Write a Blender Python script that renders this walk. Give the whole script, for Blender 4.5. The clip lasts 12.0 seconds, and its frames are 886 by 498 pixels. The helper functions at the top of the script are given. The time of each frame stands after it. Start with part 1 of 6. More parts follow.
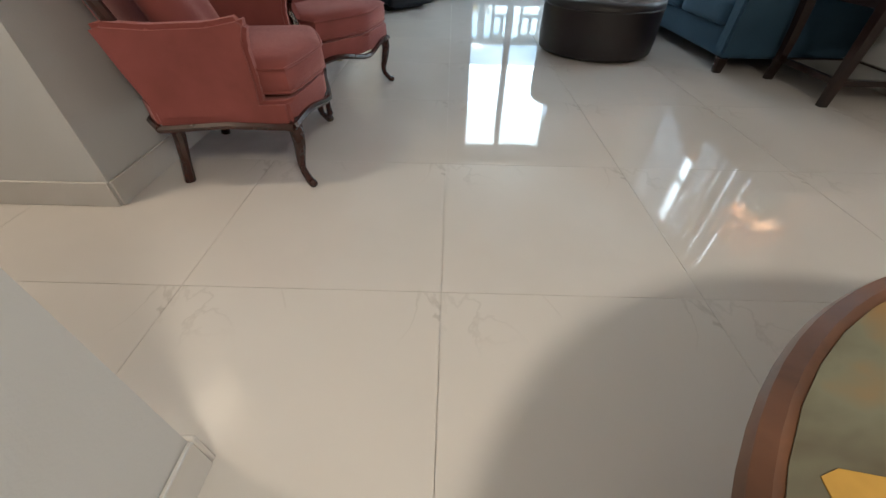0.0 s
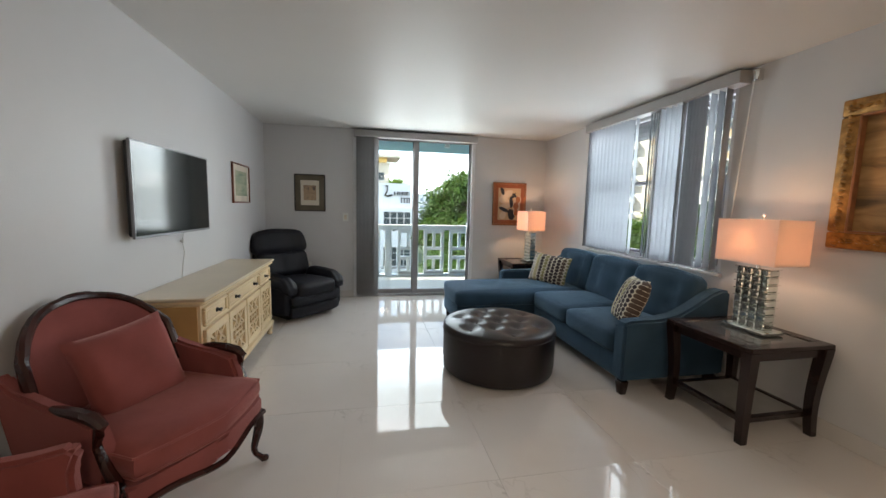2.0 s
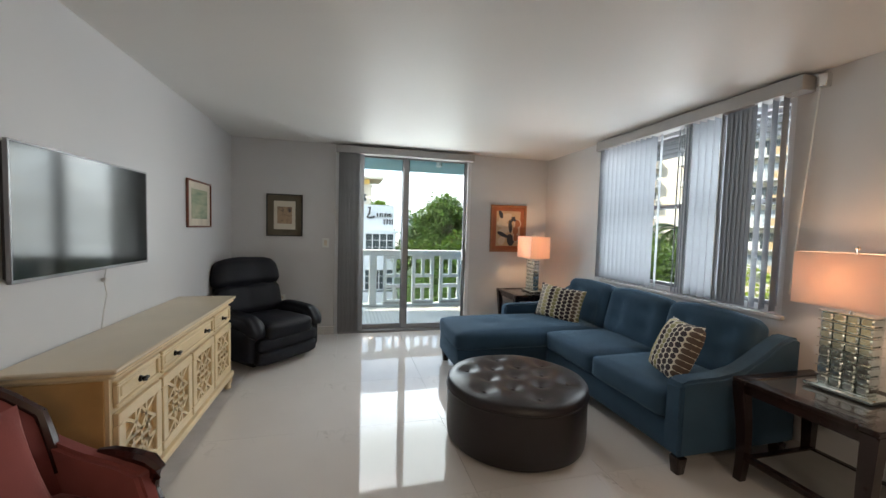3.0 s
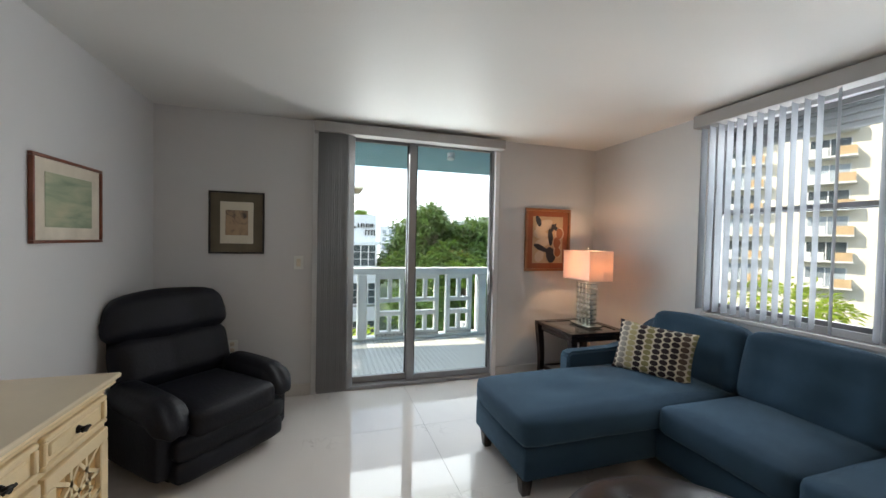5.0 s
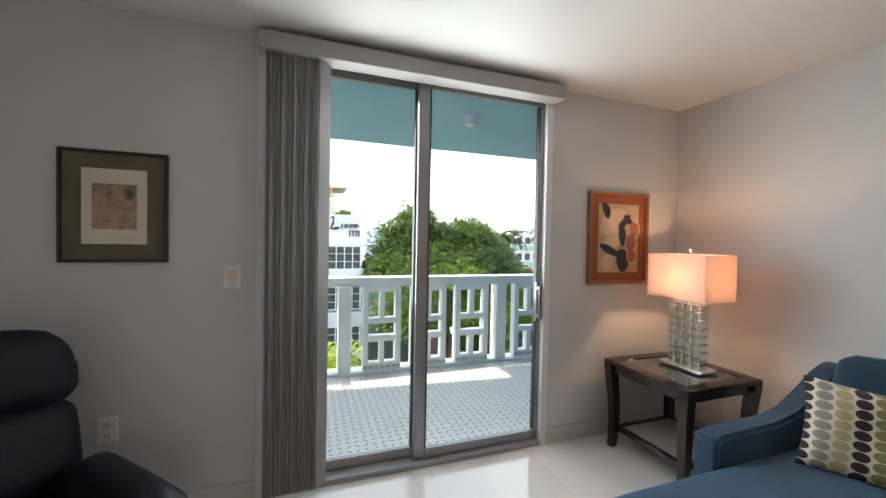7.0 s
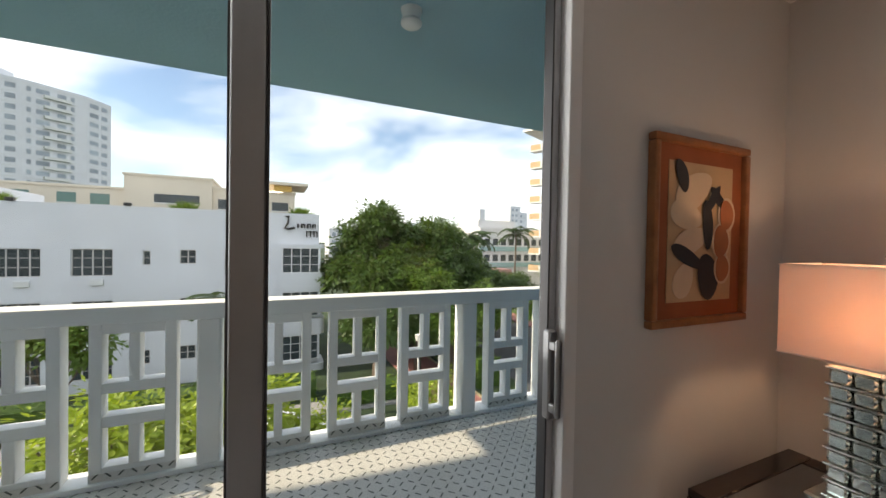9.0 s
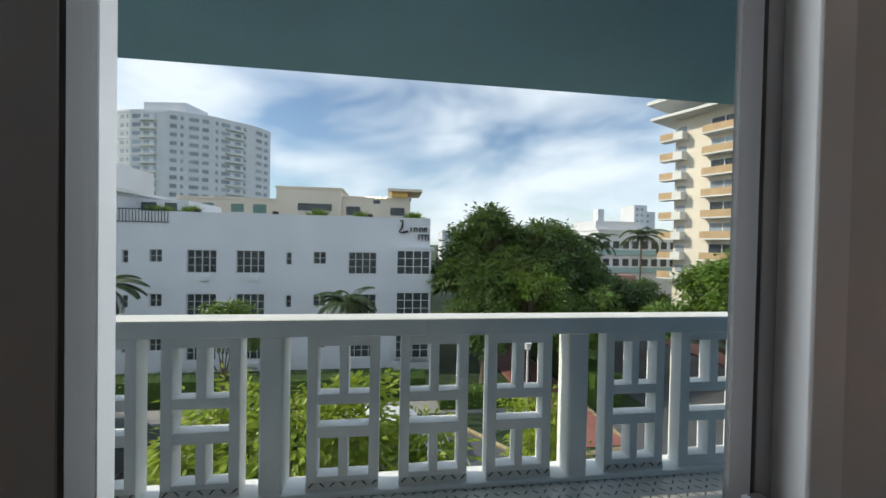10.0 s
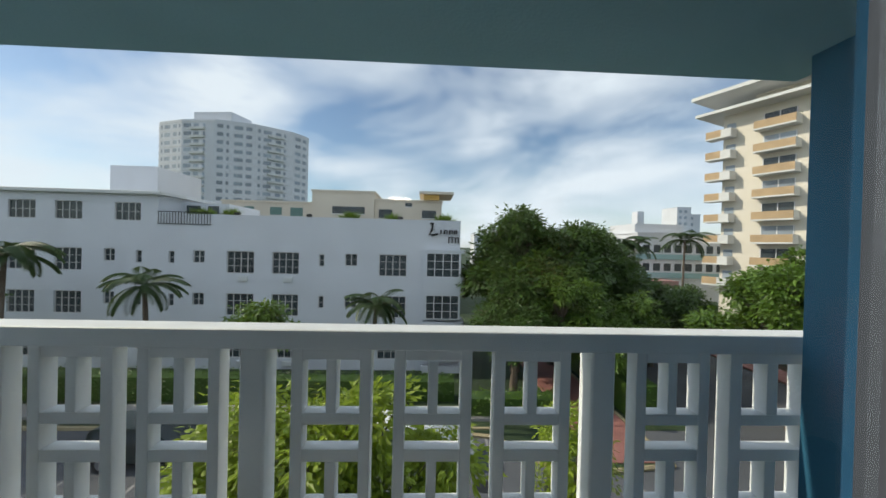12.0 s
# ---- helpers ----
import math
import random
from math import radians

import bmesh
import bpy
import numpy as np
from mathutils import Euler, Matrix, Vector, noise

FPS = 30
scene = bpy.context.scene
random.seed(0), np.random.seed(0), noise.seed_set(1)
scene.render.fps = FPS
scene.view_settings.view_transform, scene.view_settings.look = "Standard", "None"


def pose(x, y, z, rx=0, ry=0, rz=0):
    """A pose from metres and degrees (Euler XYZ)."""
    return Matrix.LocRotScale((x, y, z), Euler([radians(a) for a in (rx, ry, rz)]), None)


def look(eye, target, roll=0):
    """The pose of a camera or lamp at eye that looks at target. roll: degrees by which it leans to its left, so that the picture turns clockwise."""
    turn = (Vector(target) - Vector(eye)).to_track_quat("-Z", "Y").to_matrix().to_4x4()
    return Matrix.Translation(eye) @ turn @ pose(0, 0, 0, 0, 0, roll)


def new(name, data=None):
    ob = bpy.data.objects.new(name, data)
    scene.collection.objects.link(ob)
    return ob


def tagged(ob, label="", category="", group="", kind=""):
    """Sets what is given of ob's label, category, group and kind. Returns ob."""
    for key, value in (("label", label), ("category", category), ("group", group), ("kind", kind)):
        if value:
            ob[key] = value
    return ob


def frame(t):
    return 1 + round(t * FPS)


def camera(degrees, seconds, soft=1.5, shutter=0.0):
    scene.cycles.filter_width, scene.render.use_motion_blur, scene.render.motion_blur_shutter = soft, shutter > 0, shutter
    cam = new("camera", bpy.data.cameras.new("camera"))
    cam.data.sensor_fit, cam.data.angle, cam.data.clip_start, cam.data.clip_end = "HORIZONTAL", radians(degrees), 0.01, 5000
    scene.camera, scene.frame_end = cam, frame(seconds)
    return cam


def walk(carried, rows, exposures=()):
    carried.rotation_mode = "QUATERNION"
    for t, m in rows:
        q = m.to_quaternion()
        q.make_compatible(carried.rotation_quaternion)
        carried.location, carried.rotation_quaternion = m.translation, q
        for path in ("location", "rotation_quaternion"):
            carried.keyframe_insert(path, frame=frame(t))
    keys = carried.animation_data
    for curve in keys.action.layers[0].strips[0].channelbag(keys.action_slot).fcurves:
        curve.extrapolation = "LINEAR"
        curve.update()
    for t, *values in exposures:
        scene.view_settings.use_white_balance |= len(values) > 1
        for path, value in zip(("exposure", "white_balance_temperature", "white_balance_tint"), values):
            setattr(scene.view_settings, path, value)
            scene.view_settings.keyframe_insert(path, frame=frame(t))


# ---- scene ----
cam = camera(99.4, 12.0)
PATH = [
    (0, (0.047, 0.097, 0.861), (0.029, 1.595, -0.464), 1.0),
    (0.5, (0.112, 0.093, 1.162), (0.089, 1.882, 0.268), 1.3),
    (1, (0.101, 0.248, 1.324), (0.19, 2.177, 0.801), 1.5),
    (1.5, (0.116, 0.473, 1.341), (0.39, 2.43, 1.03), 1.4),
    (2, (0.169, 0.798, 1.37), (0.568, 2.746, 1.148), 1.4),
    (2.5, (0.2, 1.109, 1.372), (0.619, 3.059, 1.219), 1.3),
    (3, (0.143, 1.435, 1.408), (0.635, 3.37, 1.302), 1.6),
    (5, (0.099, 2.919, 1.418), (0.693, 4.828, 1.369), 1.2),
    (5.5, (0.069, 3.268, 1.418), (0.659, 5.178, 1.366), 1.3),
    (6, (0.066, 3.593, 1.395), (0.684, 5.495, 1.349), 1.1),
    (6.5, (0.161, 3.943, 1.391), (0.803, 5.837, 1.35), 1.1),
    (7, (0.24, 4.282, 1.392), (0.91, 6.166, 1.352), 1.1),
    (9, (0.946, 5.586, 1.385), (1.772, 7.407, 1.355), 1.0),
    (9.5, (1.144, 5.898, 1.394), (1.713, 7.816, 1.363), 0.9),
    (10, (1.259, 6.081, 1.437), (1.523, 8.063, 1.409), 1.1),
    (10.5, (1.354, 6.203, 1.447), (1.43, 8.201, 1.424), 0.9),
    (11, (1.422, 6.287, 1.447), (1.301, 8.283, 1.424), 1.2),
    (11.5, (1.437, 6.306, 1.449), (1.26, 8.298, 1.429), 1.4),
    (12, (1.464, 6.332, 1.441), (1.556, 8.33, 1.424), 1.4),
]

EXPOSURES = [(0, 2.45, 5800, 0), (1.5, 2.3, 6350, 6), (5.0, 2.05, 6650, 8), (7.0, 2.25, 6750, 10), (8.5, 1.55, 7100, 12), (9.0, 1.2, 7300, 14), (9.5, 0.85, 7200, 14), (10.0, 0.5, 6500, 10), (10.5, 0.45, 6500, 10), (12.0, 0.3, 6500, 10)]
walk(cam, [(t, look(eye, target, roll)) for t, eye, target, roll in PATH], EXPOSURES)

# ---- world, sun, large lights ----
SUN_AZ, SUN_EL = radians(-84), radians(34)
world = bpy.data.worlds.new("sky")
scene.world = world
world.use_nodes = True
wn, wl = world.node_tree.nodes, world.node_tree.links
wn.clear()
sky = wn.new("ShaderNodeTexSky")
sky.sky_type, sky.sun_disc = "NISHITA", False
sky.sun_elevation, sky.sun_rotation = SUN_EL, SUN_AZ
sky.air_density, sky.dust_density, sky.ozone_density = 1.0, 0.6, 1.5
wtc, wmap = wn.new("ShaderNodeTexCoord"), wn.new("ShaderNodeMapping")
wmap.inputs["Scale"].default_value = (1.2, 1.2, 3.0)
wmap.inputs["Rotation"].default_value = (0.15, -0.25, 0.5)
wnoi = wn.new("ShaderNodeTexNoise")
wnoi.inputs["Scale"].default_value, wnoi.inputs["Detail"].default_value, wnoi.inputs["Roughness"].default_value = 1.9, 7, 0.52
wnoi.inputs["Distortion"].default_value = 0.35
wramp = wn.new("ShaderNodeValToRGB")
wramp.color_ramp.elements[0].position, wramp.color_ramp.elements[1].position = 0.36, 0.62
wmix, wbg, wout = wn.new("ShaderNodeMix"), wn.new("ShaderNodeBackground"), wn.new("ShaderNodeOutputWorld")
wmix.data_type = "RGBA"
wmix.inputs["B"].default_value = (7.0, 7.35, 7.9, 1)
wl.new(wtc.outputs["Generated"], wmap.inputs["Vector"])
wl.new(wmap.outputs["Vector"], wnoi.inputs["Vector"])
wl.new(wnoi.outputs["Fac"], wramp.inputs["Fac"])
wl.new(wramp.outputs["Color"], wmix.inputs["Factor"])
wl.new(sky.outputs["Color"], wmix.inputs["A"])
wl.new(wmix.outputs["Result"], wbg.inputs["Color"])
wl.new(wbg.outputs["Background"], wout.inputs["Surface"])
wbg.inputs["Strength"].default_value = 0.11


def lamp(name, kind, energy, m, color=(1, 1, 1), **kw):
    d = bpy.data.lights.new(name, kind)
    d.energy, d.color = energy, color
    for k, v in kw.items():
        setattr(d, k, v)
    ob = new(name, d)
    ob.matrix_world = m
    return ob


sun_dir = Vector((math.sin(SUN_AZ) * math.cos(SUN_EL), math.cos(SUN_AZ) * math.cos(SUN_EL), math.sin(SUN_EL)))
lamp("sun", "SUN", 3.0, look(sun_dir * 50, (0, 0, 0)), (1, 0.86, 0.68), angle=radians(0.6))
WARM = (1.0, 0.60, 0.35)
lamp("door_sky", "AREA", 8, look((0.95, 6.64, 1.60), (0.95, 2.0, 0.8)), (0.95, 0.97, 1.0), shape="RECTANGLE", size=1.4, size_y=1.3)
lamp("window_sky", "AREA", 17, look((3.17, 4.22, 1.60), (0, 4.1, 1.1)), (0.94, 0.96, 1.0), shape="RECTANGLE", size=1.7, size_y=1.35)
lamp("dining_ceiling_light", "AREA", 11, look((0.9, -1.2, 2.40), (0.9, -1.2, 0)), (1, 0.78, 0.58), shape="DISK", size=0.5)
lamp("hall_ceiling_light", "AREA", 4, look((-1.9, 0.8, 2.40), (-1.9, 0.8, 0)), (1, 0.74, 0.52), shape="DISK", size=0.3)


# ---- materials ----
def hexc(r, g, b):
    return (r, g, b, 1.0)


class Mat:
    """A procedural material: base colour with two scales of variation, bump, roughness."""

    def __init__(self, name, color, rough=0.5, metal=0.0, var=0.12, scale=6.0, bump=0.0, bscale=80.0, spec=0.5, **kw):
        self.m = bpy.data.materials.new(name)
        self.m.use_nodes = True
        self.n, self.l = self.m.node_tree.nodes, self.m.node_tree.links
        self.b = self.n["Principled BSDF"]
        b = self.b
        b.inputs["Roughness"].default_value, b.inputs["Metallic"].default_value = rough, metal
        b.inputs["Specular IOR Level"].default_value = spec
        for k, v in kw.items():
            b.inputs[k.replace("_", " ")].default_value = v
        self.tc = self.n.new("ShaderNodeTexCoord")
        self.vec = self.tc.outputs["Object"]
        big, small = self.noise(scale, 3), self.noise(scale * 9, 5)
        c = hexc(*color)
        dark = hexc(*[v * (1 - var) for v in color])
        light = hexc(*[min(1, v * (1 + var)) for v in color])
        m1 = self.mix(dark, light, self.ramp(big, 0.35, 0.65))
        self.color = self.mix(m1, c, self.ramp(small, 0.3, 0.7), 0.5)
        self.set(self.color)
        if bump:
            self.bump(self.noise(bscale, 4), bump)

    def noise(self, scale, detail=3, vec=None, dist=0.0):
        n = self.n.new("ShaderNodeTexNoise")
        n.inputs["Scale"].default_value, n.inputs["Detail"].default_value, n.inputs["Distortion"].default_value = scale, detail, dist
        self.l.new(vec or self.vec, n.inputs["Vector"])
        return n.outputs["Fac"]

    def ramp(self, fac, a, b):
        r = self.n.new("ShaderNodeMapRange")
        r.inputs["From Min"].default_value, r.inputs["From Max"].default_value = a, b
        self.l.new(fac, r.inputs["Value"])
        return r.outputs["Result"]

    def math(self, op, a, b=0.0, c=None):
        m = self.n.new("ShaderNodeMath")
        m.operation = op
        for i, v in enumerate((a, b, c)):
            if v is None:
                continue
            if isinstance(v, (int, float)):
                m.inputs[i].default_value = v
            else:
                self.l.new(v, m.inputs[i])
        return m.outputs[0]

    def mix(self, a, b, fac, amount=1.0):
        m = self.n.new("ShaderNodeMix")
        m.data_type = "RGBA"
        if amount != 1.0:
            fac = self.math("MULTIPLY", fac, amount)
        for key, v in (("A", a), ("B", b), ("Factor", fac)):
            if isinstance(v, (tuple, float, int)):
                m.inputs[key].default_value = v
            else:
                self.l.new(v, m.inputs[key])
        return m.outputs["Result"]

    def mapped(self, scale=(1, 1, 1), rot=(0, 0, 0), loc=(0, 0, 0)):
        m = self.n.new("ShaderNodeMapping")
        m.inputs["Scale"].default_value, m.inputs["Rotation"].default_value, m.inputs["Location"].default_value = scale, rot, loc
        self.l.new(self.tc.outputs["Object"], m.inputs["Vector"])
        return m.outputs["Vector"]

    def set(self, col, key="Base Color"):
        self.l.new(col, self.b.inputs[key])

    def bump(self, h, strength=0.2, dist=0.01):
        b = self.n.new("ShaderNodeBump")
        b.inputs["Strength"].default_value, b.inputs["Distance"].default_value = strength, dist
        self.l.new(h, b.inputs["Height"])
        self.l.new(b.outputs["Normal"], self.b.inputs["Normal"])

    def xyz(self, vec=None):
        s = self.n.new("ShaderNodeSeparateXYZ")
        self.l.new(vec or self.vec, s.inputs[0])
        return s.outputs


def translucent(mat, color, amount):
    """Mixes light that passes through a thin cloth into a material."""
    tr, mx = mat.n.new("ShaderNodeBsdfTranslucent"), mat.n.new("ShaderNodeMixShader")
    tr.inputs["Color"].default_value = (*color, 1)
    mx.inputs[0].default_value = amount
    out = mat.n["Material Output"]
    mat.l.new(mat.b.outputs[0], mx.inputs[1])
    mat.l.new(tr.outputs[0], mx.inputs[2])
    mat.l.new(mx.outputs[0], out.inputs["Surface"])


WALL = Mat("wall_paint", (0.60, 0.605, 0.615), 0.42, var=0.025, scale=1.2, bump=0.10, bscale=160)
CEIL = Mat("ceiling_paint", (0.74, 0.735, 0.715), 0.5, var=0.02, scale=0.8, bump=0.08, bscale=90, spec=0.3)
BASE = Mat("baseboard_tile", (0.62, 0.60, 0.58), 0.15, var=0.06, scale=2)
FLOOR = Mat("marble_tile", (0.67, 0.64, 0.615), 0.045, var=0.05, scale=0.9, spec=0.6)
v = FLOOR.noise(1.7, 9, FLOOR.mapped((1.6, 0.55, 1), (0, 0, 0.35)), 1.9)
vein = FLOOR.ramp(FLOOR.math("ABSOLUTE", FLOOR.math("SUBTRACT", v, 0.5)), 0.012, 0.0)
vm = FLOOR.ramp(FLOOR.noise(1.1, 2), 0.5, 0.66)
FLOOR.set(FLOOR.mix(FLOOR.color, hexc(0.36, 0.33, 0.31), FLOOR.math("MULTIPLY", vein, vm), 0.8))
FLOOR.bump(FLOOR.noise(1.6, 2), 0.025, 0.02)
GROUT = Mat("grout", (0.57, 0.545, 0.53), 0.3)
NAVY = Mat("navy_woven_fabric", (0.027, 0.060, 0.100), 0.9, var=0.16, scale=4, bump=0.35, bscale=420, spec=0.25, Sheen_Weight=0.4, Sheen_Roughness=0.4)
NAVY.b.inputs["Sheen Tint"].default_value = (0.35, 0.55, 0.75, 1)
BLACKL = Mat("black_leather", (0.006, 0.007, 0.012), 0.5, var=0.3, scale=5, bump=0.2, bscale=60, spec=0.28)
BROWNL = Mat("dark_brown_leather", (0.010, 0.006, 0.007), 0.36, var=0.3, scale=5, bump=0.12, bscale=110)
ROSE = Mat("rose_velvet", (0.25, 0.075, 0.068), 0.85, var=0.14, scale=5, bump=0.2, bscale=300, spec=0.2, Sheen_Weight=0.6, Sheen_Roughness=0.35)
ROSE.b.inputs["Sheen Tint"].default_value = (0.9, 0.5, 0.48, 1)
MAHOG = Mat("mahogany", (0.035, 0.010, 0.008), 0.2, var=0.3, scale=9, bump=0.05)
ESPRESSO = Mat("espresso_wood", (0.020, 0.010, 0.009), 0.2, var=0.25, scale=12, bump=0.05)
CREAM = Mat("cream_lacquer", (0.70, 0.555, 0.335), 0.38, var=0.08, scale=3, bump=0.12, bscale=70)
CREAMTOP = Mat("cream_top", (0.62, 0.525, 0.375), 0.28, var=0.06, scale=3)
# darker amber copy of the cream, with the shade put into its colour
CREAMSHADE = Mat("amber_shaded_cream", (0.50, 0.30, 0.11), 0.35, var=0.12, scale=5)
DARKMETAL = Mat("dark_pull_metal", (0.02, 0.018, 0.016), 0.35, 0.8)
ALU = Mat("grey_aluminium", (0.33, 0.33, 0.34), 0.42, 0.6, var=0.05, bump=0.04)
BRONZE = Mat("dark_door_gasket", (0.03, 0.03, 0.033), 0.5)
WHITEPVC = Mat("white_frame", (0.75, 0.76, 0.78), 0.35, var=0.04)
BLINDGREY = Mat("grey_vinyl_slat", (0.26, 0.26, 0.265), 0.5, var=0.05, bump=0.1)
VALANCE = Mat("grey_valance", (0.38, 0.37, 0.36), 0.5, var=0.04)
BLIND = Mat("woven_blind_slat", (0.30, 0.32, 0.35), 0.7, var=0.06, scale=10, bump=0.1)
translucent(BLIND, (0.72, 0.76, 0.82), 0.085)
SHADE = Mat("lamp_shade_fabric", (0.82, 0.74, 0.69), 0.85, var=0.04, bump=0.2, bscale=500)
translucent(SHADE, (1.0, 0.78, 0.64), 0.30)
CHROME = Mat("chrome", (0.75, 0.76, 0.76), 0.12, 1.0)
MIRROR = Mat("bevelled_mirror_block", (0.76, 0.84, 0.81), 0.14, 1.0, var=0.1, scale=20)
SILVEREDGE = Mat("polished_block_edge", (0.86, 0.88, 0.86), 0.1, 0.9)
TVGLASS = Mat("tv_screen", (0.006, 0.008, 0.008), 0.09, var=0.1, spec=0.45)
TVBEZEL = Mat("tv_bezel", (0.25, 0.25, 0.26), 0.3, 0.7)
PLASTICW = Mat("white_plastic", (0.74, 0.76, 0.74), 0.35, var=0.05)
CABLE = Mat("white_cable", (0.6, 0.6, 0.58), 0.5)
GOLD = Mat("gilt_carved_frame", (0.34, 0.17, 0.045), 0.32, 0.7, var=0.45, scale=26, bump=0.6, bscale=60)
REDWOOD = Mat("reddish_frame_wood", (0.16, 0.045, 0.02), 0.3, var=0.2, scale=20)
BLACKFR = Mat("black_frame", (0.02, 0.018, 0.018), 0.3)
OAKFR = Mat("gilt_oak_frame", (0.31, 0.125, 0.048), 0.4, var=0.2, scale=20, bump=0.15)
MATCREAM = Mat("cream_mat_board", (0.66, 0.60, 0.50), 0.8)
MATOLIVE = Mat("olive_mat_board", (0.13, 0.11, 0.075), 0.8)
MATRUST = Mat("rust_mat_board", (0.30, 0.09, 0.035), 0.7)
GLASS = bpy.data.materials.new("clear_glass")
GLASS.use_nodes = True
gn, gl = GLASS.node_tree.nodes, GLASS.node_tree.links
gn.clear()
gt, gg, gm, gf, go = (gn.new("ShaderNode" + k) for k in ("BsdfTransparent", "BsdfGlossy", "MixShader", "LayerWeight", "OutputMaterial"))
gp, ga = gn.new("ShaderNodeMath"), gn.new("ShaderNodeMath")
gp.operation, ga.operation = "POWER", "MULTIPLY_ADD"
gp.inputs[1].default_value = 5.0
ga.inputs[1].default_value, ga.inputs[2].default_value = 0.85, 0.03
gf.inputs["Blend"].default_value = 0.5
gt.inputs[0].default_value = (0.93, 0.96, 0.96, 1)
gg.inputs["Roughness"].default_value = 0.01
gl.new(gf.outputs["Facing"], gp.inputs[0])
gl.new(gp.outputs[0], ga.inputs[0])
gl.new(ga.outputs[0], gm.inputs[0])
gl.new(gt.outputs[0], gm.inputs[1])
gl.new(gg.outputs[0], gm.inputs[2])
gl.new(gm.outputs[0], go.inputs[0])


class Plain:
    def __init__(self, m):
        self.m = m


GLASSM = Plain(GLASS)
TINTED = GLASS.copy()
TINTED.name = "grey_tinted_window_glass"
next(n for n in TINTED.node_tree.nodes if n.type == "BSDF_TRANSPARENT").inputs[0].default_value = (0.70, 0.72, 0.73, 1)
TINTEDM = Plain(TINTED)
TABLEGLASS = Mat("smoky_table_glass", (0.10, 0.10, 0.10), 0.04, var=0.05, spec=0.8)
SHELFGLASS = Mat("pale_shelf_glass", (0.30, 0.29, 0.27), 0.05, var=0.05, spec=0.8)
TEAL = Mat("teal_soffit_paint", (0.22, 0.42, 0.50), 0.7, var=0.06, scale=2, bump=0.35, bscale=60)
BLUE = Mat("blue_wall_paint", (0.032, 0.16, 0.27), 0.75, var=0.1, scale=2, bump=0.2, bscale=60)
WHITEC = Mat("white_painted_concrete", (0.84, 0.86, 0.86), 0.6, var=0.07, scale=3, bump=0.35, bscale=45)
DASH = Mat("dash_patterned_tile", (0.66, 0.655, 0.63), 0.35, var=0.05, scale=3)
sx, sy, sz = DASH.xyz()
ax, ay = DASH.math("MULTIPLY", sx, 16.7), DASH.math("MULTIPLY", sy, 16.7)
zz = DASH.math("MULTIPLY", sz, 16.7)
ay = DASH.math("ADD", ay, zz)
cx, cy = DASH.math("FLOOR", ax), DASH.math("FLOOR", ay)
fx, fy = DASH.math("SUBTRACT", DASH.math("FRACT", ax), 0.5), DASH.math("SUBTRACT", DASH.math("FRACT", ay), 0.5)
par = DASH.math("PINGPONG", DASH.math("ADD", cx, cy), 1.0)
sg = DASH.math("SUBTRACT", DASH.math("MULTIPLY", par, 2.0), 1.0)
fy2 = DASH.math("MULTIPLY", fy, sg)
da, db = DASH.math("ABSOLUTE", DASH.math("ADD", fx, fy2)), DASH.math("ABSOLUTE", DASH.math("SUBTRACT", fx, fy2))
hit = DASH.math("MULTIPLY", DASH.math("LESS_THAN", da, 0.11), DASH.math("LESS_THAN", db, 0.46))
DASH.set(DASH.mix(DASH.color, hexc(0.07, 0.09, 0.08), hit))


# ---- mesh helpers ----
def BM():
    return bmesh.new()


def box(bm, x0, x1, y0, y1, z0, z1, bev=0.0, m=None, seg=1):
    r = bmesh.ops.create_cube(bm, size=1)
    vs = r["verts"]
    bmesh.ops.scale(bm, vec=(x1 - x0, y1 - y0, z1 - z0), verts=vs)
    bmesh.ops.translate(bm, vec=((x0 + x1) / 2, (y0 + y1) / 2, (z0 + z1) / 2), verts=vs)
    if bev:
        es = {e for v in vs for e in v.link_edges}
        before = set(bm.verts) - set(vs)
        bmesh.ops.bevel(bm, geom=list(es), offset=bev, segments=seg, affect="EDGES", profile=0.5)
        vs = [v for v in bm.verts if v not in before]
    if m is not None:
        bmesh.ops.transform(bm, matrix=m, verts=vs)
    return vs


def cyl(bm, r0, r1, z0, z1, seg=16, m=None, x=0.0, y=0.0):
    r = bmesh.ops.create_cone(bm, cap_ends=True, segments=seg, radius1=r0, radius2=r1, depth=z1 - z0)
    bmesh.ops.translate(bm, vec=(x, y, (z0 + z1) / 2), verts=r["verts"])
    if m is not None:
        bmesh.ops.transform(bm, matrix=m, verts=r["verts"])
    return r["verts"]


def lathe(bm, prof, seg=32, x=0.0, y=0.0):
    rings = []
    for r, z in prof:
        rings.append([bm.verts.new((x + r * math.cos(2 * math.pi * i / seg), y + r * math.sin(2 * math.pi * i / seg), z)) for i in range(seg)])
    for a, b in zip(rings, rings[1:]):
        for i in range(seg):
            bm.faces.new((a[i], a[(i + 1) % seg], b[(i + 1) % seg], b[i]))
    bm.faces.new(rings[0][::-1]), bm.faces.new(rings[-1])


